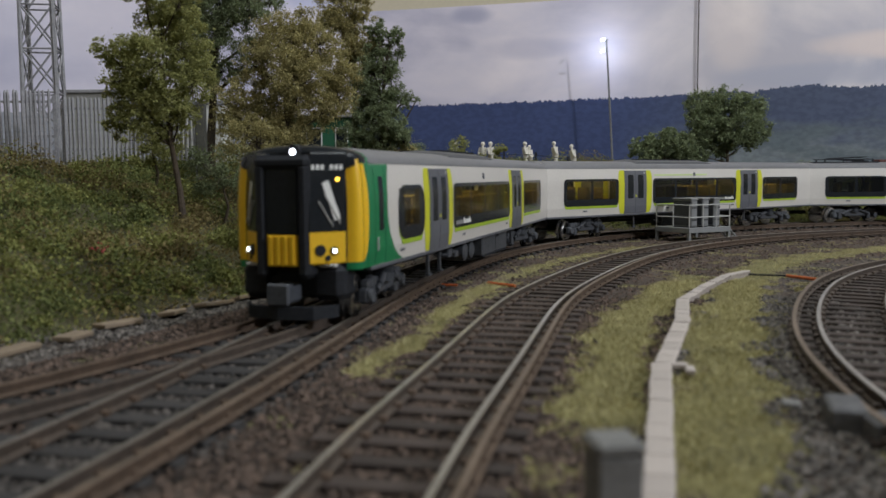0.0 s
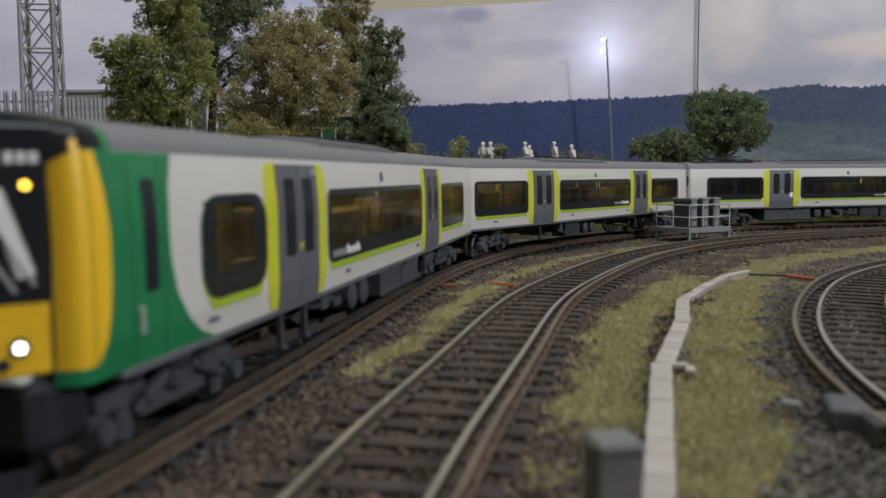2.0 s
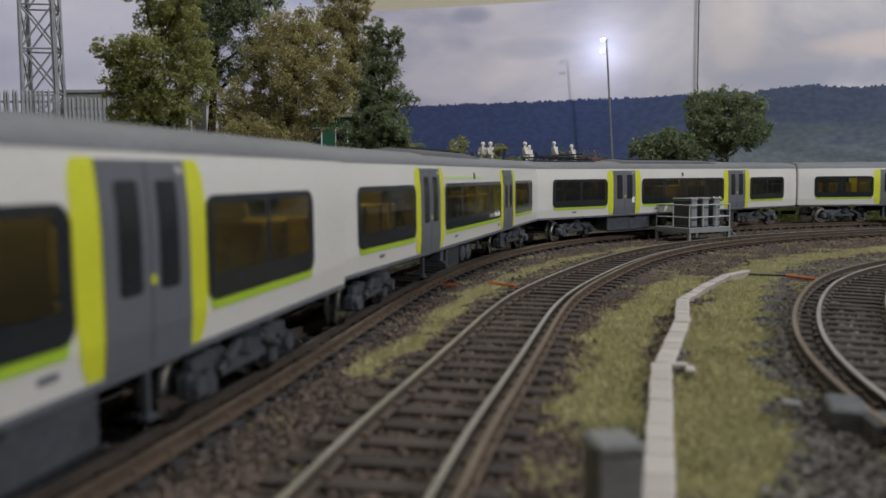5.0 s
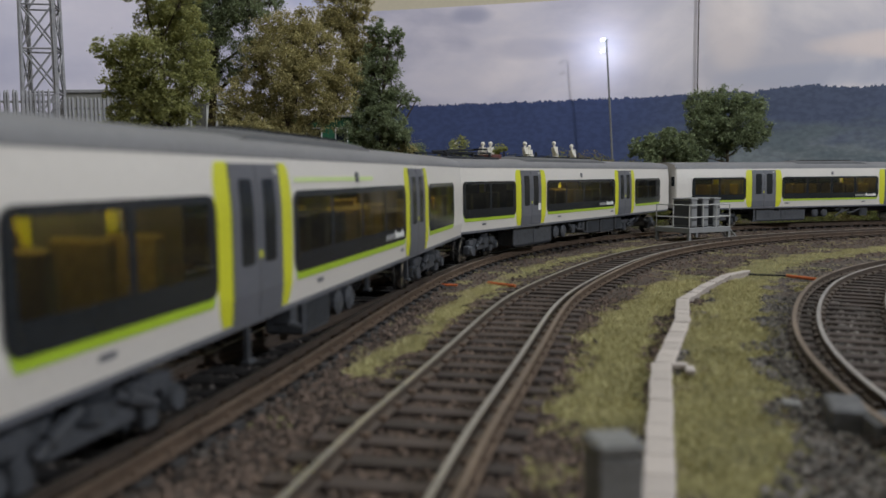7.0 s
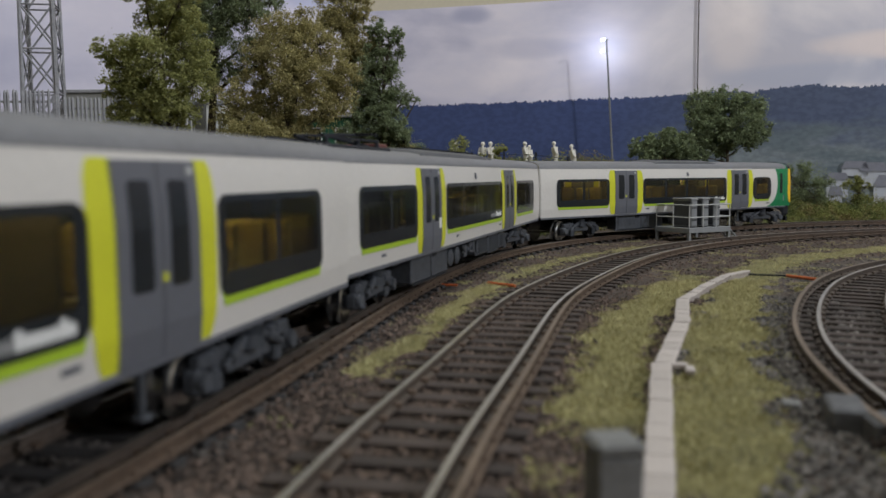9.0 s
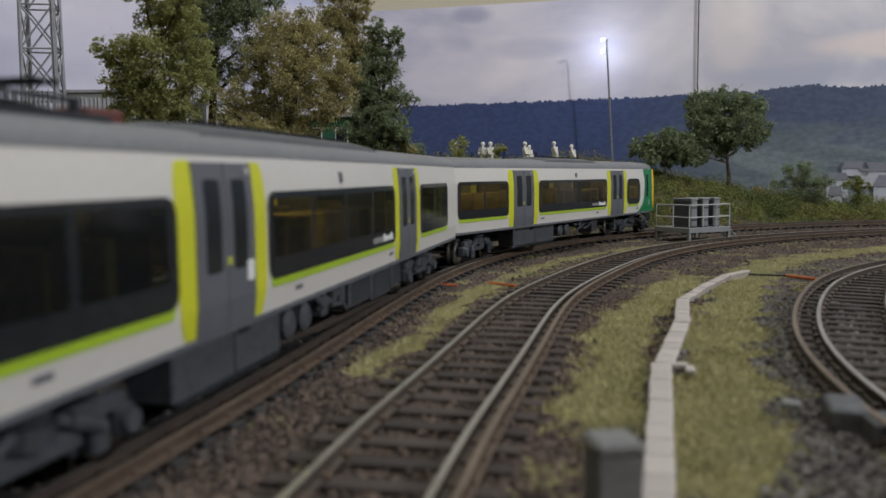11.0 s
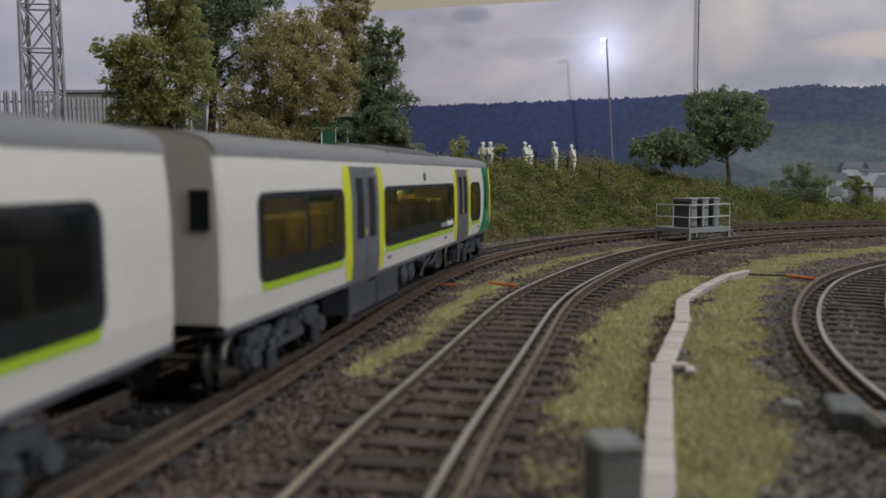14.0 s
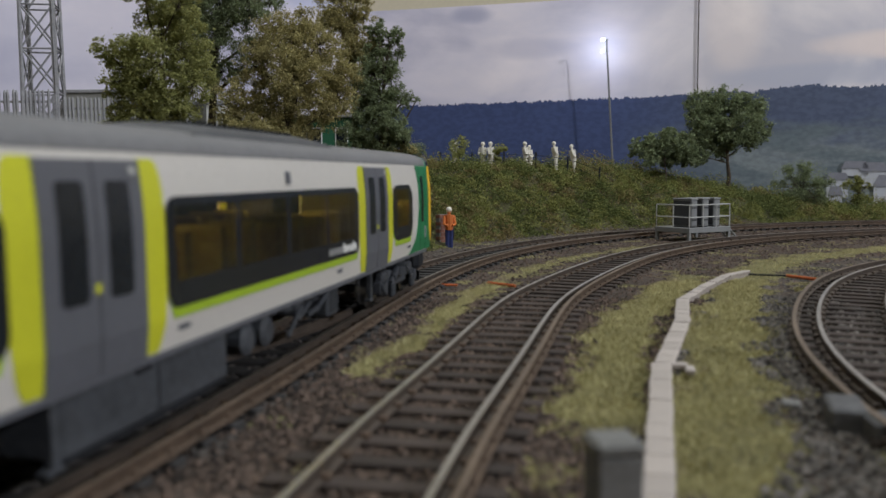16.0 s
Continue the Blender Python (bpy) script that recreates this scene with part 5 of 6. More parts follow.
def tree(name, label, base, centre, radii, leaf_mat, count, seed, leaf=0.4, lobes_n=22, trunk=1.6, gap=0.62):
    """Tapered trunk, limbs to every clump, and a crown of small leaves in uneven clumps."""
    r = np.random.default_rng(seed)
    bx, by = base
    bz = gz(bx, by) - 1
    t = empty(name, pose(bx * U, by * U, bz * U), label=label, category="tree" if trunk > 0.9 else "bush", group="model trees and bushes")
    c = np.array(centre, float) - (bx, by, bz)
    lobes = []
    for i in range(lobes_n):
        d = r.normal(size=3)
        d /= np.linalg.norm(d)
        k = r.uniform(0.2, 1.12) ** 0.6
        p = c + d * np.array(radii) * k * 0.9
        lobes.append((*p, min(radii) * r.uniform(0.14, 0.40)))
    bm = bmesh.new()
    fork = c - np.array([0, 0, radii[2] * 0.55])
    mid_p = fork * 0.5 + np.array([r.uniform(-2, 2), r.uniform(-2, 2), 0])
    rod(bm, (0, 0, 0), mid_p, trunk * 1.25, trunk, seg=9)
    rod(bm, mid_p, fork, trunk, trunk * 0.75, seg=9)
    rod(bm, fork, c + np.array([0, 0, radii[2] * 0.3]), trunk * 0.75, trunk * 0.3, seg=8)
    part("trunk", bm, BARK, t, "dark bark trunk")
    bm = bmesh.new()
    for l in lobes:
        p = np.array(l[:3])
        q = fork + (c + np.array([0, 0, radii[2] * 0.3]) - fork) * r.uniform(0.0, 0.8)
        k = (p + q) / 2 + r.normal(size=3) * 1.2
        rod(bm, q, k, trunk * 0.42, trunk * 0.28, seg=5)
        rod(bm, k, p, trunk * 0.28, trunk * 0.12, seg=5)
        for _ in range(3):
            d = r.normal(size=3) * l[3] * 0.6
            rod(bm, p, p + d, trunk * 0.12, 0.08, seg=4)
    part("branchwork", bm, BARK, t, "thin bare limbs")
    P = crown_points(lobes, int(count * 1.7), r)
    d = r.normal(size=(int(count * 0.45), 3))
    d /= np.linalg.norm(d, axis=1)[:, None]
    Q = c + d * np.array(radii) * (r.uniform(0.35, 1.08, len(d)) ** 0.7)[:, None]
    Q = Q[vnoise(Q[:, [0, 2]] + Q[:, [1, 1]] * 0.6, 0.11, seed) > -0.12]
    P = np.concatenate([P, Q])
    V, F = flakes(P, leaf, r, narrow=0.8)
    tagged(mesh_ob("crown", V, F, leaf_mat, t, "fine flock leaves in uneven clumps"), kind="stuff")
    return t


def mass_tree(label, base, depth, leaf_mat, seed, trunk, count, masses, name="tree", leaf=0.40):
    """A tree from its masses of foliage (along, height, radius), each broken into twig clumps of fine leaves."""
    r = np.random.default_rng(seed)
    bx, by = base
    bz = gz(bx, by) - 1
    t = empty(name, pose(bx * U, by * U, bz * U), label=label, category=name, group="model trees and bushes")
    big = [np.array([x - bx, depth - by + r.uniform(-0.5, 0.5) * q, z - bz, q]) for x, z, q in masses]
    top = max(b_[2] for b_ in big)
    cx = np.mean([b_[0] for b_ in big])
    low = min(b_[2] - b_[3] for b_ in big)
    fork = np.array([cx * 0.35, (depth - by) * 0.5, max(low + 4, top * 0.3)])
    crest = np.array([cx * 0.8, depth - by, top * 0.85])
    bm = bmesh.new()
    knee = fork * 0.5 + np.array([r.uniform(-1.5, 1.5), 0, 0])
    rod(bm, (0, 0, 0), knee, trunk * 1.25, trunk, seg=9)
    rod(bm, knee, fork, trunk, trunk * 0.8, seg=9)
    rod(bm, fork, crest, trunk * 0.8, trunk * 0.3, seg=8)
    part("trunk", bm, BARK, t, "dark bark trunk")
    bm = bmesh.new()
    clumps = []
    for b_ in big:
        p, q = b_[:3], b_[3]
        st = fork + (crest - fork) * np.clip((p[2] - fork[2]) / (crest[2] - fork[2]) - 0.35, 0, 0.9)
        bend = (p + st) / 2 + r.normal(size=3) * 1.5
        rod(bm, st, bend, trunk * 0.45, trunk * 0.3, seg=5)
        rod(bm, bend, p, trunk * 0.3, trunk * 0.12, seg=5)
        for _ in range(int(16 + q * 3.4)):
            d = r.normal(size=3)
            d /= np.linalg.norm(d)
            c = p + d * q * np.array([1.0, 0.8, 1.0]) * r.uniform(0.3, 1.14)
            clumps.append((*c, q * r.uniform(0.10, 0.34)))
            if r.random() < 0.35:
                rod(bm, p, c, trunk * 0.1, 0.08, seg=4)
    part("branchwork", bm, BARK, t, "thin bare limbs")
    P = crown_points(clumps, int(count * 1.3), r)
    pick = r.choice(len(big), int(count * 0.5), p=np.array([b_[3] ** 2 for b_ in big]) / sum(b_[3] ** 2 for b_ in big))
    d = r.normal(size=(len(pick), 3))
    d /= np.linalg.norm(d, axis=1)[:, None]
    B = np.array(big)[pick]
    Q = B[:, :3] + d * (B[:, 3] * (1 - np.abs(r.normal(size=len(pick))) * 0.35 + (r.uniform(size=len(pick)) < 0.2) * r.uniform(0, 0.35, len(pick))))[:, None]
    P = np.concatenate([P, Q[vnoise(Q[:, [0, 2]] + Q[:, [1, 1]] * 0.6, 0.13, seed) > 0.02]])
    V, F = flakes(P, leaf, r, narrow=0.75, spread=0.4)
    tagged(mesh_ob("crown", V, F, leaf_mat, t, "fine flock leaves in uneven clumps"), kind="stuff")
    return t


mass_tree("slender olive-green model tree on the bank slope", (-101, 326), 328, LEAF_O, 11, 1.2, 42000,
          [(-132, 86, 3.8), (-128, 83, 4.9), (-121, 84, 8.9), (-123, 73, 7.1), (-111, 81, 12.2), (-107, 98, 10.7), (-113, 106, 6.7), (-100, 101, 8.9), (-100, 85, 11.1), (-96, 72, 8.9), (-117, 69, 10.0), (-107, 66, 10.0), (-126, 59, 6.7), (-115, 57, 8.4), (-102, 60, 8.0), (-107, 50, 5.8)])
mass_tree("tall dark green model tree behind the fence", (-118, 425), 425, LEAF_D, 12, 2.2, 44000,
          [(-128, 111, 12.9), (-121, 90, 9.8), (-110, 123, 17.3), (-93, 120, 14.4), (-125, 125, 12.9), (-102, 132, 17.3), (-85, 123, 8.1), (-110, 108, 12.1), (-96, 104, 10.9), (-118, 99, 7.2), (-110, 87, 8.6), (-99, 92, 8.6), (-112, 79, 6.9), (-119, 109, 11.5)])
mass_tree("broad brown-green model tree on the bank", (-70, 390), 388, LEAF_B, 13, 2.0, 60000,
          [(-75, 102, 9.5), (-82, 96, 10.0), (-64, 102, 10.5), (-55, 96, 10.0), (-69, 89, 13.1), (-52, 83, 12.1), (-86, 87, 7.9), (-64, 76, 14.4), (-48, 72, 10.5), (-80, 72, 12.6), (-94, 70, 10.5), (-99, 62, 7.9), (-90, 57, 10.0), (-72, 62, 12.6), (-56, 64, 8.9), (-80, 54, 8.9), (-64, 55, 6.8)])
mass_tree("tall brown-topped model tree behind the broad one", (-44, 440), 440, LEAF_B, 31, 1.6, 22000,
          [(-55, 125, 9.5), (-43, 126, 7.7), (-49, 114, 12.5), (-41, 104, 11.3), (-58, 116, 7.7), (-40, 117, 6.0), (-47, 95, 10.7)])
mass_tree("tall narrow dark model tree on the bank", (-34, 432), 430, LEAF_D, 14, 2.0, 46000,
          [(-33, 109, 5.8), (-24, 106, 5.2), (-30, 99, 8.1), (-22, 98, 4.1), (-35, 89, 10.5), (-26, 87, 6.4), (-39, 76, 11.1), (-27, 74, 9.3), (-18, 75, 4.9), (-13, 74, 2.3), (-38, 64, 11.6), (-27, 61, 9.9), (-42, 54, 9.9), (-32, 52, 9.9), (-20, 53, 7.0), (-12, 49, 4.1)])
mass_tree("dense dark round-headed tree above the bank", (239, 702), 700, LEAF_D, 15, 1.7, 26000,
          [(214, 92, 11.8), (228, 94, 13.3), (244, 93, 12.3), (259, 90, 10.4), (263, 73, 10.4), (244, 76, 17.1), (223, 77, 17.1), (209, 81, 7.6), (255, 63, 9.5), (235, 61, 12.3), (218, 61, 13.3), (212, 51, 10.4), (271, 70, 4.3)], "tree", 0.75)
mass_tree("low dark green bush on the bank top", (178, 670), 672, LEAF_D, 16, 0.8, 16000,
          [(156, 57, 7.3), (169, 60, 9.1), (180, 61, 10.0), (191, 59, 10.0), (196, 51, 9.1), (166, 50, 9.1), (182, 51, 10.0)], "bush", 0.75)
tree("bush", "rounded dark bush at the end of the bank", (297, 690), (297, 690, 26), (26, 16, 21), LEAF_D, 11000, 17, trunk=0.8, lobes_n=40)
tree("bush", "pale grey-green bush before the backdrop", (350, 705), (350, 705, 20), (15, 10, 15), SCRUB, 3000, 18, trunk=0.7, lobes_n=24)
tree("bush", "small scrubby bush under the trees", (-22, 432), (-20, 430, 47), (14, 10, 9), LEAF_B, 2200, 19, trunk=0.6, lobes_n=10)
tree("bush", "brown-green bush beside the hut", (-70, 430), (-70, 430, 47), (14, 10, 7), LEAF_B, 2200, 20, trunk=0.6, lobes_n=10)
tree("bush", "olive sapling beside a standing figure", (13, 628), (13, 628, 57), (8, 5, 9), LEAF_O, 900, 21, trunk=0.5, lobes_n=9, leaf=0.9)
tree("bush", "thin olive sapling on the bank top", (43, 628), (43, 628, 52), (6, 5, 8), LEAF_O, 600, 22, trunk=0.5, lobes_n=7, leaf=0.9)
tree("bush", "dense brown-green shrub below the broad tree", (-82, 372), (-82, 372, 50), (20, 12, 12), LEAF_B, 5000, 25, trunk=0.6, lobes_n=26)
tree("bush", "dark shrub filling the foot of the trees", (-92, 352), (-92, 352, 38), (20, 12, 14), LEAF_D, 3000, 23, trunk=0.6, lobes_n=12)
tree("bush", "olive shrub in front of the palisade fence", (-128, 372), (-126, 366, 52), (16, 8, 11), LEAF_O, 2600, 24, trunk=0.6, lobes_n=12)


fl = np.array([-105.0, 255.0, gz(-105, 255) + 8]) + np.random.default_rng(6).normal(size=(26, 3)) * (1.4, 1.4, 1.0)
V, F = flakes(fl, 0.55, np.random.default_rng(7))
tagged(mesh_ob("red_flowers", V, F, mat("flower_red", (0.42, 0.05, 0.06), 0.7, var=0.3)), label="small patch of red flowers in the scrub", category="flowers", kind="stuff")


# ---- palisade fence, tower, huts behind the bank ----
def palisade(a, b, z0, z1, label):
    fe = empty("palisade_fence", pose(a[0] * U, a[1] * U, 0, 0, 0, math.degrees(math.atan2(b[1] - a[1], b[0] - a[0]))), label=label, category="fence", group="palisade fence panels")
    L = math.hypot(b[0] - a[0], b[1] - a[1])
    bm = bmesh.new()
    w, h = 0.62, z1 - z0
    o = [(-w, 0), (w, 0), (w, h - 1.6), (w * 0.35, h), (-w * 0.35, h), (-w, h - 1.6)]
    f = [bm.verts.new((u, -0.35, z)) for u, z in o]
    m0 = [bm.verts.new((0, -0.75, 0)), bm.verts.new((0, -0.75, h - 0.8))]
    bk = [bm.verts.new((u, 0.05, z)) for u, z in o]
    bm.faces.new((f[0], m0[0], m0[1], f[5]))
    bm.faces.new((m0[0], f[1], f[2], m0[1]))
    bm.faces.new((f[5], m0[1], f[4]))
    bm.faces.new((m0[1], f[2], f[3]))
    bm.faces.new((m0[1], f[3], f[4]))
    bm.faces.new(bk)
    n = len(o)
    for i in range(n):
        j = (i + 1) % n
        if i:
            bm.faces.new((f[i], bk[i], bk[j], f[j]))
    bmesh.ops.recalc_face_normals(bm, faces=bm.faces)
    first = part("pale", bm, GALV, fe)
    rnd = random.Random(int(L))
    k = 0
    u = 1.0
    while u < L - 0.5:
        p = first if k == 0 else new("pale", first.data)
        p.parent = fe
        p.matrix_basis = pose(u * U, 0, (z0 + rnd.uniform(-0.4, 0.3)) * U, 0, rnd.uniform(-0.8, 0.8), 0)
        u += 1.95
        k += 1
    for z in (z0 + 5, z1 - 6):
        part("fence_rail", boxes((0, L, 0.06, 0.7, z, z + 1.1)), GALV, fe)
    for u in np.arange(0, L + 1, L / 2):
        part("fence_post", boxes((u - 0.8, u + 0.8, 0.71, 2.2, z0 - 10, z1 - 2)), GALV, fe)
    return fe


palisade((-262, 386), (-181, 394), 43, 77, "grey weathered palisade fence panel on the bank")
palisade((-178, 396), (-118, 404), 44, 74, "shorter grey palisade fence panel with leaning pales")
tagged(part("fence_pier", boxes((-118, -113.5, 403, 407, 30, 72), bev=0.3), POSTG), label="broad grey post at the fence end", category="post")


def lattice_tower(base, half, z0, z1, bay):
    t = empty("lattice_tower", pose(base[0] * U, base[1] * U, 0, 0, 0, 12), label="tall galvanised lattice steel tower behind the fence", category="tower")
    cs = [(-half, -half), (half, -half), (half, half), (-half, half)]

    def at(i, z):
        k = 1 - 0.10 * (z - z0) / (z1 - z0)
        return (cs[i][0] * k, cs[i][1] * k, z)
    for i in range(4):
        bm = bmesh.new()
        rod(bm, at(i, z0), at(i, z1), 1.2, 1.05, seg=6)
        part("leg", bm, GALV, t)
    z = z0
    while z < z1 - 1:
        for i in range(4):
            j = (i + 1) % 4
            zt = min(z + bay, z1)
            for p, q in ((at(i, z), at(j, zt)), (at(j, z), at(i, zt)), (at(i, zt), at(j, zt))):
                bm = bmesh.new()
                rod(bm, p, q, 0.52, seg=5)
                part("brace", bm, GALV, t)
        z += bay
    bm = bmesh.new()
    for s in (-1, 1):
        rod(bm, (half * 0.55 + s * 1.3, half - 1.5, z0), (half * 0.55 + s * 1.3, half - 1.5, z1), 0.25, seg=5)
    for z in np.arange(z0 + 2, z1, 4.0):
        rod(bm, (half * 0.55 - 1.3, half - 1.5, z), (half * 0.55 + 1.3, half - 1.5, z), 0.2, seg=4)
    part("ladder", bm, GALV, t, "thin climbing ladder")


lattice_tower((-207, 440), 8.4, 36, 168, 22)


def hut(name, label, x0, x1, y0, y1, z0, z1, wall, roof, over=2.0, windows=()):
    h = empty(name, pose(0, 0, 0), label=label, category="hut")
    part("wall", boxes((x0, x1, y0, y1, z0, z1), bev=0.2), wall, h)
    part("roof", boxes((x0 - over, x1 + over, y0 - over, y1 + over, z1, z1 + 2.2), bev=0.4), roof, h, "flat overhanging roof")
    for a, b, c, d in windows:
        w = part("window", boxes((a, b, y0 - 0.5, y0 + 0.3, c, d)), LOGO, h, "white window frame")
        part("pane", boxes((a + 0.7, b - 0.7, y0 - 0.75, y0 - 0.45, c + 0.7, d - 0.7)), BLACK, w)


hut("equipment_hut", "pale grey flat-roofed hut behind the fence", -232, -168, 520, 560, 30, 88, PALEG, GALV, 1.5)
hut("white_hut", "small white plastered hut between the trees", -140, -122, 470, 490, 30, 76, LOGO, GALV, 1.0)
hut("green_hut", "green wooden hut with white windows under the trees", -96, -52, 520, 545, 36, 72, HUTG, GALV, 3.0, [(-84, -74, 50, 66), (-66, -58, 50, 66)])
# small pale vehicle-like shape by the hut
bm = boxes((-64, -50, 500, 508, 38, 46), (-61, -53, 500.5, 507.5, 46, 51), bev=1.2)
van = empty("parked_car", pose(0, 0, 0), label="small pale parked model car beside the green hut", category="car")
part("body", bm, PALEG, van)
part("window", boxes((-60.4, -53.6, 499.9, 500.6, 46.8, 50.0)), BLACK, van)
for u in (-61, -53):
    bm = bmesh.new()
    rod(bm, (u, 499.4, 38.6), (u, 501, 38.6), 1.8, seg=12)
    part("wheel", bm, MATTB, van)


# ---- figures as plain one-piece statuettes ----
def figure(x, y, lean, turn, tall, material, label, colors=None):
    """A plain one-piece painted figurine."""
    z = gz(x, y) if colors is None else -3.2
    bm = bmesh.new()
    k = tall / 22.0
    for s in (-1, 1):
        rod(bm, (s * 1.0 * k, 0, 0), (s * 0.9 * k, lean * 0.3, 10 * k), 1.1 * k, 1.3 * k, seg=8)
    rod(bm, (0, lean * 0.3, 9.5 * k), (0, lean, 17.5 * k), 2.0 * k, 2.5 * k, seg=10)
    for s in (-1, 1):
        rod(bm, (s * 2.4 * k, lean, 17 * k), (s * 3.1 * k, lean * 0.7 - 1.2, 12.5 * k), 0.9 * k, 0.7 * k, seg=7)
        rod(bm, (s * 3.1 * k, lean * 0.7 - 1.2, 12.5 * k), (s * 1.2 * k, lean * 0.8 - 2.4, 12.0 * k), 0.7 * k, 0.6 * k, seg=7)
    bmesh.ops.create_icosphere(bm, subdivisions=2, radius=1.6 * k, matrix=Matrix.Translation((0, lean * 1.25, 20.2 * k)))
    rod(bm, (0, lean, 17.3 * k), (0, lean * 1.2, 19.2 * k), 0.9 * k, seg=7)
    ob = part("figurine", bm, material)
    if colors:
        for m in colors:
            ob.data.materials.append(m)
        for p in ob.data.polygons:
            h = p.center.z / U / k
            p.material_index = 1 if h < 9.8 else (2 if h > 18.4 else 0)
    ob.matrix_basis = pose(x * U, y * U, z * U, 0, 0, turn)
    return tagged(ob, label=label, category="figurine", group="painted figurines")


for x, y, lean, turn in ((10.4, 640, 0, 20), (31, 642, 0, -30), (36.8, 640, 0, 40), (64, 641, 0.8, 70), (87, 640, 1.6, 80), (101, 640, 2.2, 80)):
    figure(x, y, lean, turn, 22.5, PAINTW, "plain white model figurine standing on the bank top")
figure(68, 645, 1.0, 60, 20, PAINTW, "plain white model figurine standing on the bank top")
figure(3.4, 451.0, 0, 15, 22.5, ORANGE, "model figurine in an orange vest and blue trousers beside the track", [NAVY, PAINTW])
rf = empty("brick_refuge", pose(0.5 * U, 461 * U, 0, 0, 0, 52), label="small red brick pier set into the bank", category="brick pier")
for i in range(9):
    for j in range(3):
        o = 1.5 if i % 2 else 0
        bm = box(bmesh.new(), -5.5 + j * 3.1 + o, -2.6 + j * 3.1 + o, -1.4, 1.4, -3.3 + i * 2.0, -1.5 + i * 2.0, bev=0.12)
        part("brick", bm, BRICK, rf)
part("mortar_core", boxes((-5.3, 4.6, -1.1, 1.1, -3.3, 14.6)), POSTG, rf)
# solid black block stands in for the shade inside an opening
part("dark_recess", boxes((5.2, 8.6, -0.8, 1.2, -3.3, 12)), MATTB, rf, "black block for the shaded opening")

# wire fence along the bank top
wf = empty("wire_fence", pose(0, 0, 0), label="low dark wire fence along the bank top", category="fence")
xs = (-2, 22, 46, 70, 94, 118)
for x in xs:
    bm = bmesh.new()
    rod(bm, (x, 632, gz(x, 632) - 2), (x + 0.6, 632, gz(x, 632) + 14), 0.7, seg=6)
    part("fence_post", bm, MATTB, wf)
for h in (7, 12):
    for a, b in zip(xs, xs[1:]):
        bm = bmesh.new()
        rod(bm, (a, 632, gz(a, 632) + h), (b, 632, gz(b, 632) + h), 0.2, seg=4)
        part("wire", bm, MATTB, wf)

# ---- yard lamp, lit ----
lx, ly = 169.0, 829.0
lz = gz(lx, ly)
yl = empty("yard_lamp", pose(lx * U, ly * U, lz * U), label="tall thin yard lamp with two lit white heads", category="lamp post")
LAMP_H = 166.7 - lz
bm = bmesh.new()
rod(bm, (0, 0, -3), (-8, 0, LAMP_H), 1.1, 0.8, seg=8)
part("pole", bm, POSTG, yl)
for dz in (-2.0, -13.0):
    part("bracket", boxes((-11, -6.5, -0.8, 0.8, LAMP_H + dz + 1.5, LAMP_H + dz + 2.6)), POSTG, yl)
    bm = bmesh.new()
    box(bm, -12.8, -9.8, -1.5, 1.5, LAMP_H + dz + 0.5, LAMP_H + dz + 3.5, bev=0.5)
    hd = part("lamp_head", bm, POSTG, yl)
    bm = bmesh.new()
    box(bm, -12.6, -10.0, -1.9, -1.52, LAMP_H + dz + 0.8, LAMP_H + dz + 3.2)
    box(bm, -13.2, -12.82, -1.3, 1.3, LAMP_H + dz + 0.8, LAMP_H + dz + 3.2)
    part("lens", bm, LEDW, hd, "lit white lens")
sp = bpy.data.lights.new("yard_lamp_light", "POINT")
sp.energy, sp.color, sp.shadow_soft_size = 0.023, (0.60, 0.72, 1.0), 0.003
spo = new("yard_lamp_light", sp)
spo.location = ((lx - 11.3) * U, (ly + 3.5) * U, (lz + LAMP_H - 6) * U)

# ---- relay cabinets on a raised deck ----
dk = empty("equipment_deck", pose(139.5 * U, 472 * U, 0, 0, 0, 30), label="grey raised equipment deck with handrails and steps", category="deck")
part("deck_plate", boxes((0, 34, 0, 27, 2.0, 4.9), bev=0.2), CABG, dk)
for x, y in ((1, 1), (33, 1), (1, 26), (33, 26)):
    part("leg", boxes((x - 0.8, x + 0.8, y - 0.8, y + 0.8, -4, 2.0)), CABG, dk)
for x, y in ((0.6, 0.6), (11.5, 0.6), (22.5, 0.6), (33.4, 0.6), (0.6, 13), (0.6, 26.4), (33.4, 13)):
    bm = bmesh.new()
    rod(bm, (x, y, 4.9), (x, y, 18), 0.36, seg=6)
    part("rail_post", bm, PALEG, dk, "pale handrail post")
for z in (11.0, 18.0):
    for p, q in (((0.6, 0.6), (33.4, 0.6)), ((0.6, 0.6), (0.6, 26.4)), ((33.4, 0.6), (33.4, 13))):
        bm = bmesh.new()
        rod(bm, (*p, z), (*q, z), 0.36, seg=6)
        part("handrail", bm, PALEG, dk, "pale handrail")
for i in range(3):
    part("step", boxes((34.2 + i * 2.8, 37.2 + i * 2.8, 2, 9, 2.2 - i * 2.0, 2.9 - i * 2.0)), CABG, dk)
bm = bmesh.new()
for y in (1.5, 9.2):
    rod(bm, (34.2, y, 3.4), (42.5, y, -3.4), 0.7, seg=4)
part("stringer", bm, CABG, dk)


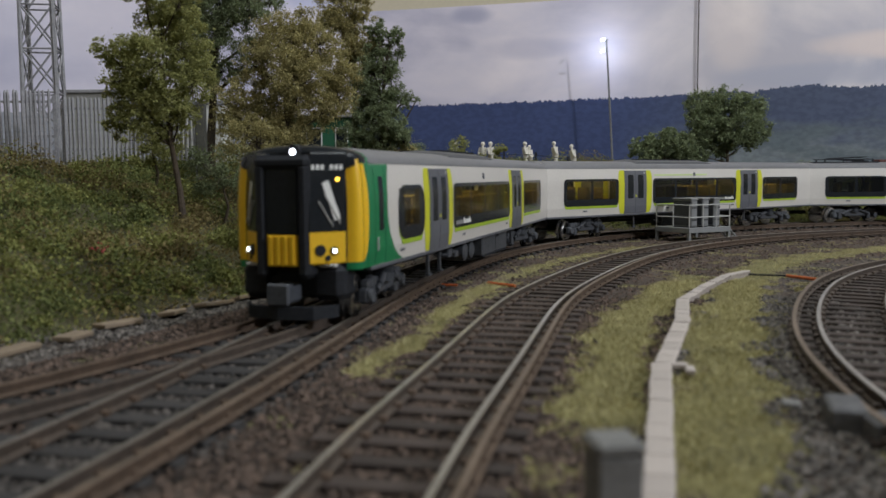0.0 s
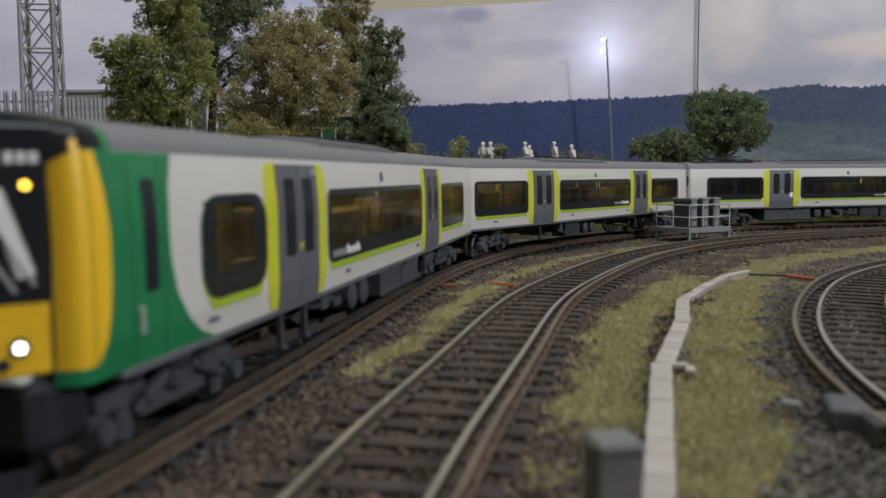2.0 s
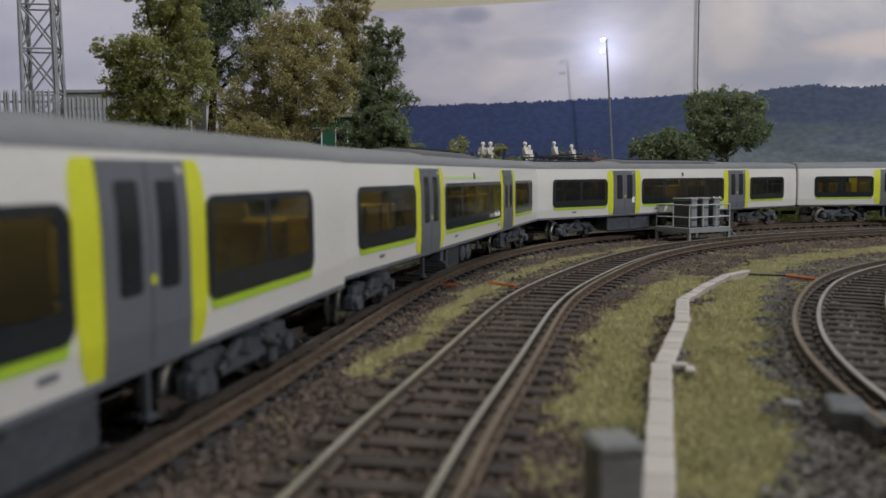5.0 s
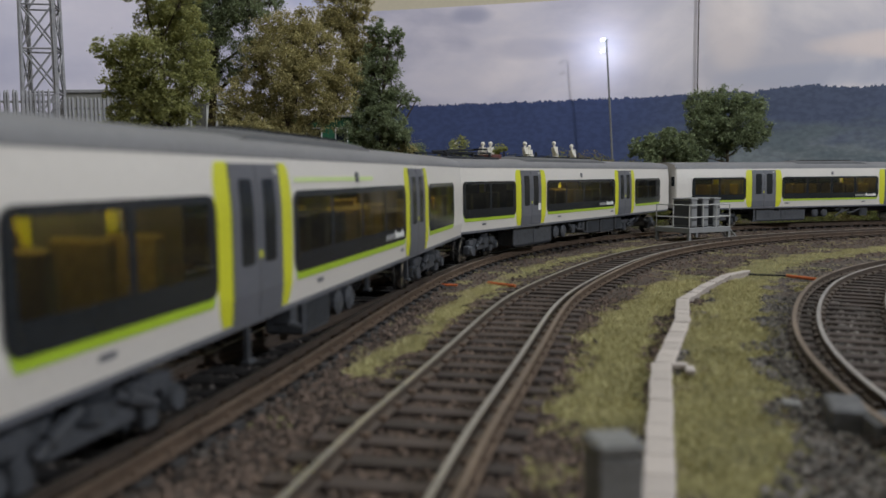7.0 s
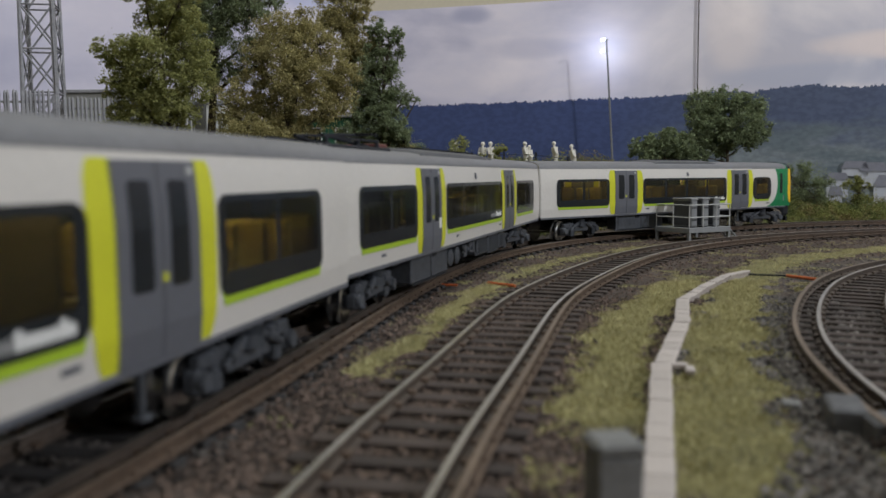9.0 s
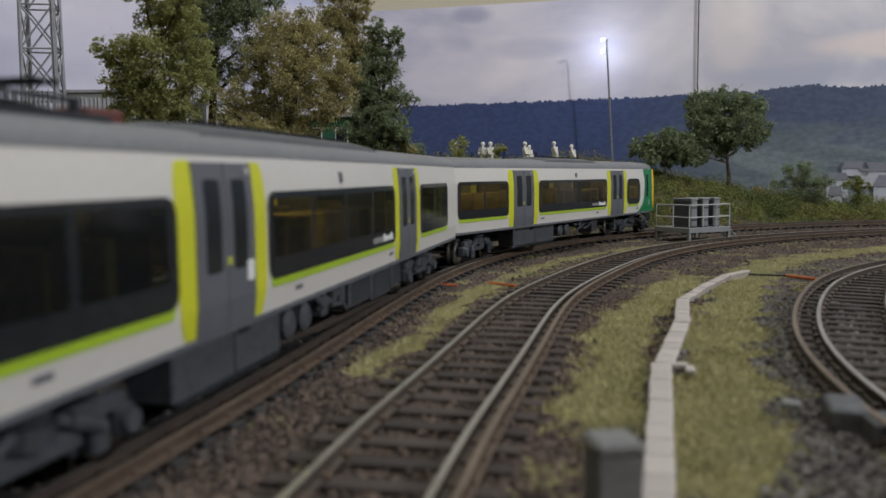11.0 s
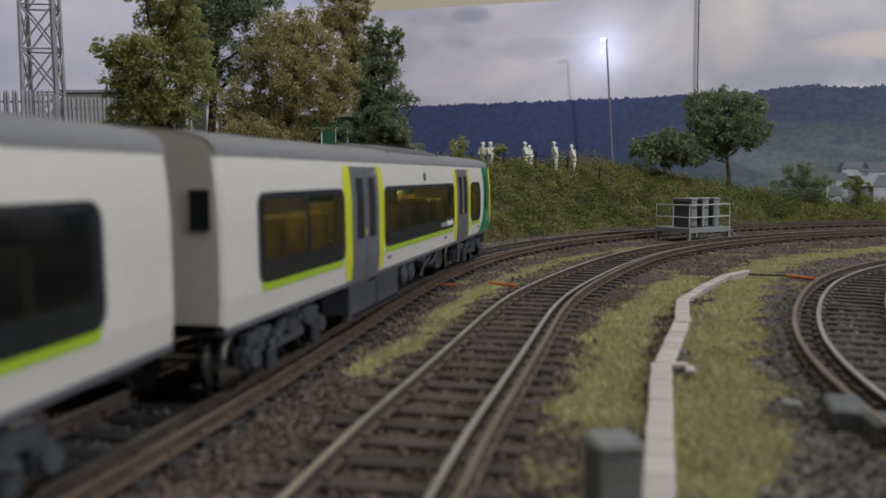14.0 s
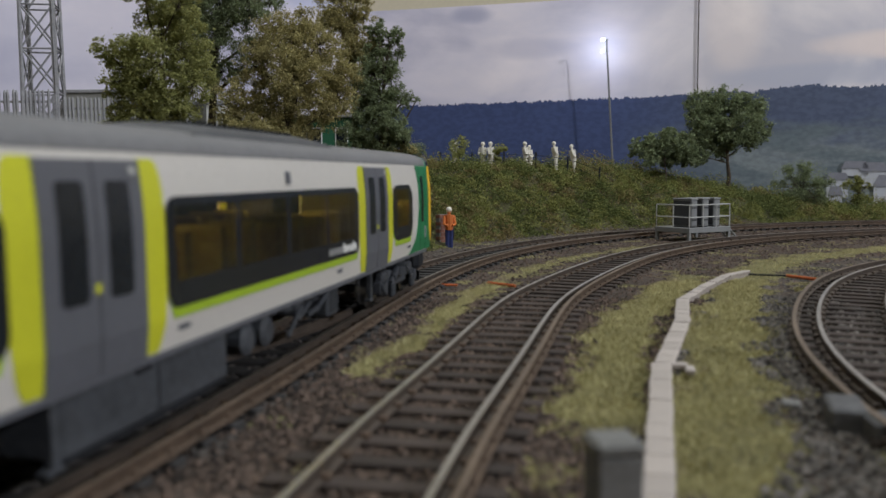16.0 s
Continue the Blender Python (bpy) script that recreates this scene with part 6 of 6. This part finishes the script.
def cabinet(x0):
    c = empty("relay_cabinet", pose(139.5 * U, 472 * U, 0, 0, 0, 30) @ pose(x0 * U, 4 * U, 4.9 * U), label="grey steel relay cabinet standing on the deck", category="cabinet", group="relay cabinets on the deck")
    part("body", boxes((0, 5.0, 0, 14, 0.5, 15.8), bev=0.25), CABG, c)
    part("lid", boxes((-0.5, 5.5, -0.5, 14.5, 15.8, 16.9), bev=0.3), CABG, c)
    part("plinth", boxes((0.3, 4.7, 0.3, 13.7, 0, 0.5)), CABD, c)
    d = part("door", boxes((0.5, 4.5, -0.3, -0.02, 1.2, 15.2), bev=0.1), CABG, c)
    part("hinge", boxes((0.4, 4.6, -0.55, -0.31, 4.0, 4.6), (0.4, 4.6, -0.55, -0.31, 11, 11.6)), CABD, d)
    # darker copy of the cabinet grey paints the shade on this side
    part("side_panel", boxes((-0.3, -0.02, 0.6, 13.4, 1.2, 15.2), bev=0.1), CABD, c)


for x0 in (5.5, 14.7, 24.0):
    cabinet(x0)

# ---- cable trough with single lids ----
RUNS = [((17.3, 66), (42.6, 161), 3.9), ((43.2, 161.6), (61.5, 212), 3.9), ((61.3, 212.4), (70.8, 245), 3.8), ((71.2, 245.6), (84.3, 270), 3.1),
        ((84.3, 270.4), (102.8, 302), 3.0), ((103.4, 302.6), (116, 317), 2.7)]
trough = empty("cable_trough", pose(0, 0, 0), label="pale concrete cable trough with separate lids in the grass", category="cable trough")
rnd = random.Random(8)
for p0, p1, w in RUNS:
    p0, p1 = np.array(p0), np.array(p1)
    n_l = max(2, int(round(np.hypot(*(p1 - p0)) / 7.0)))
    step = np.hypot(*(p1 - p0)) / n_l
    a = math.degrees(math.atan2(*(p1 - p0)[::-1]))
    V, F = sweep(np.linspace(p0, p1, 5), [(-w / 2 + 0.3, -4), (w / 2 - 0.3, -4), (w / 2 - 0.3, -1.9), (-w / 2 + 0.3, -1.9)])
    mesh_ob("channel", V, F, TROUGH, trough)
    shared = None
    for i in range(n_l):
        q = p0 + (p1 - p0) * (i + 0.5) / n_l
        if shared is None:
            lid = part("lid", box(bmesh.new(), -step / 2 + 0.06, step / 2 - 0.06, -w / 2, w / 2, -1.9, -1.0, bev=0.2), TROUGH, trough)
            shared = lid.data
        else:
            lid = new("lid", shared)
            lid.parent = trough
        lid.matrix_basis = pose((q[0] + rnd.uniform(-0.12, 0.12)) * U, q[1] * U, rnd.uniform(-0.15, 0.1) * U, rnd.uniform(-1.5, 1.5), rnd.uniform(-0.8, 0.8), a + rnd.uniform(-1.6, 1.6))
for m_b, box_b in ((pose(0.0453, 0.1612, 0, 0, 0, -8), (-2.2, 2.4, -1.1, 1.1, -2.4, -1.2)), (pose(0.0473, 0.1578, 0, 0, 0, -14), (-0.9, 0.9, -1.9, 1.9, -2.4, -1.35))):
    part("branch_lid", boxes(box_b, bev=0.2), TROUGH, trough).matrix_basis = m_b

# ---- near post, blocks, boards, pipes ----
post = empty("marker_post", pose(17.2 * U, 83 * U, 0, 0, 0, 8), label="short square grey concrete post close to the lens", category="post")
part("shaft", boxes((-2.4, 2.4, -2.4, 2.4, -4, 7.6), bev=0.3), POSTG, post)
part("cap", boxes((-2.6, 2.6, -2.6, 2.6, 7.6, 9.2), bev=0.5), POSTG, post)
pk = empty("plinth_stone", pose(22.5 * U, 86 * U, 0, 0, 0, -6), label="pale broken concrete slab beside the trough", category="slab")
part("slab", boxes((2.5, 8.0, -3, 2, -4, -0.6), bev=0.4), TROUGH, pk)
blk = empty("concrete_block", pose(0, 0, 0), label="low grey concrete blocks beside the curved track", category="block")
for x, y, w, d, h, a in ((61.8, 126, 5.5, 10, 0.6, -18), (66.5, 118, 10, 7.5, 0.3, -8)):
    b = part("block", boxes((-w / 2, w / 2, -d / 2, d / 2, -4, h), bev=0.5), BLOCKD, blk)
    b.matrix_basis = pose(x * U, y * U, 0, 0, 0, a)
sb = tagged(part("small_slab", boxes((-1.6, 1.6, -1.2, 1.2, -4, -2.0), bev=0.4), POSTG), label="small pale slab lying in the ballast", category="slab")
sb.matrix_basis = pose(57.6 * U, 136 * U, 0, 0, 0, -20)
tl = [i for i in range(len(TOE)) if 145 < TOE[i, 1] < 300]
rnd = random.Random(3)
for n_b, i in enumerate(tl[::3]):
    a = math.degrees(math.atan2(*(TOE[min(i + 1, len(TOE) - 1)] - TOE[i - 1])[::-1]))
    w = rnd.uniform(4.0, 7.0)
    bd = tagged(part("board", boxes((-w, w, -2.6, 2.6, -0.6, 0.6), bev=0.2), TIMB), label="weathered brown board lying at the foot of the bank", category="board", group="boards along the bank")
    bd.matrix_basis = pose((TOE[i, 0] + rnd.uniform(1, 4)) * U, TOE[i, 1] * U, -1.9 * U, rnd.uniform(-14, 2), rnd.uniform(-4, 4), a + rnd.uniform(-24, 20))
for a, b, r_, m, lab in (((16, 297, -2.6), (25, 288, -2.6), 0.55, ORPIPE, "short orange pipe end in the grass"), ((-3, 295, -2.9), (5, 293, -2.9), 0.5, ORPIPE, "short orange pipe end in the grass"),
                         ((128, 309, -2.4), (134, 298, -2.4), 0.6, ORPIPE, "short orange pipe end beside the track"), ((112, 318, -2.6), (128, 309, -2.4), 0.35, MATTB, "thin black cable across the grass")):
    bm = bmesh.new()
    rod(bm, a, b, r_, seg=8)
    tagged(part("cable" if m is MATTB else "pipe", bm, m), label=lab, category="cable" if m is MATTB else "pipe")


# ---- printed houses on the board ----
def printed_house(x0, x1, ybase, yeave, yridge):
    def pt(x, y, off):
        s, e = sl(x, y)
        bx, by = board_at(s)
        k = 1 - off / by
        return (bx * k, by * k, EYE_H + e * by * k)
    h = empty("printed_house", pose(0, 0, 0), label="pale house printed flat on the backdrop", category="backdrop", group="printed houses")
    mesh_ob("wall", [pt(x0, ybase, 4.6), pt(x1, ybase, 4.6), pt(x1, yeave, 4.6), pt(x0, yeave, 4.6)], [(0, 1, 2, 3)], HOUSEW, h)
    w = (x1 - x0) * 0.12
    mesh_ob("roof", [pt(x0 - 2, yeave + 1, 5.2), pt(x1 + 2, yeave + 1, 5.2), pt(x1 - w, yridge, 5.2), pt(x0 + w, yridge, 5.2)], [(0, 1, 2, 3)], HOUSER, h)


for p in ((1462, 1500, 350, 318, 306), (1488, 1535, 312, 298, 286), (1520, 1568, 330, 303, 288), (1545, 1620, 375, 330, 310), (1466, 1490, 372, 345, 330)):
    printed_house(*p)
motions()
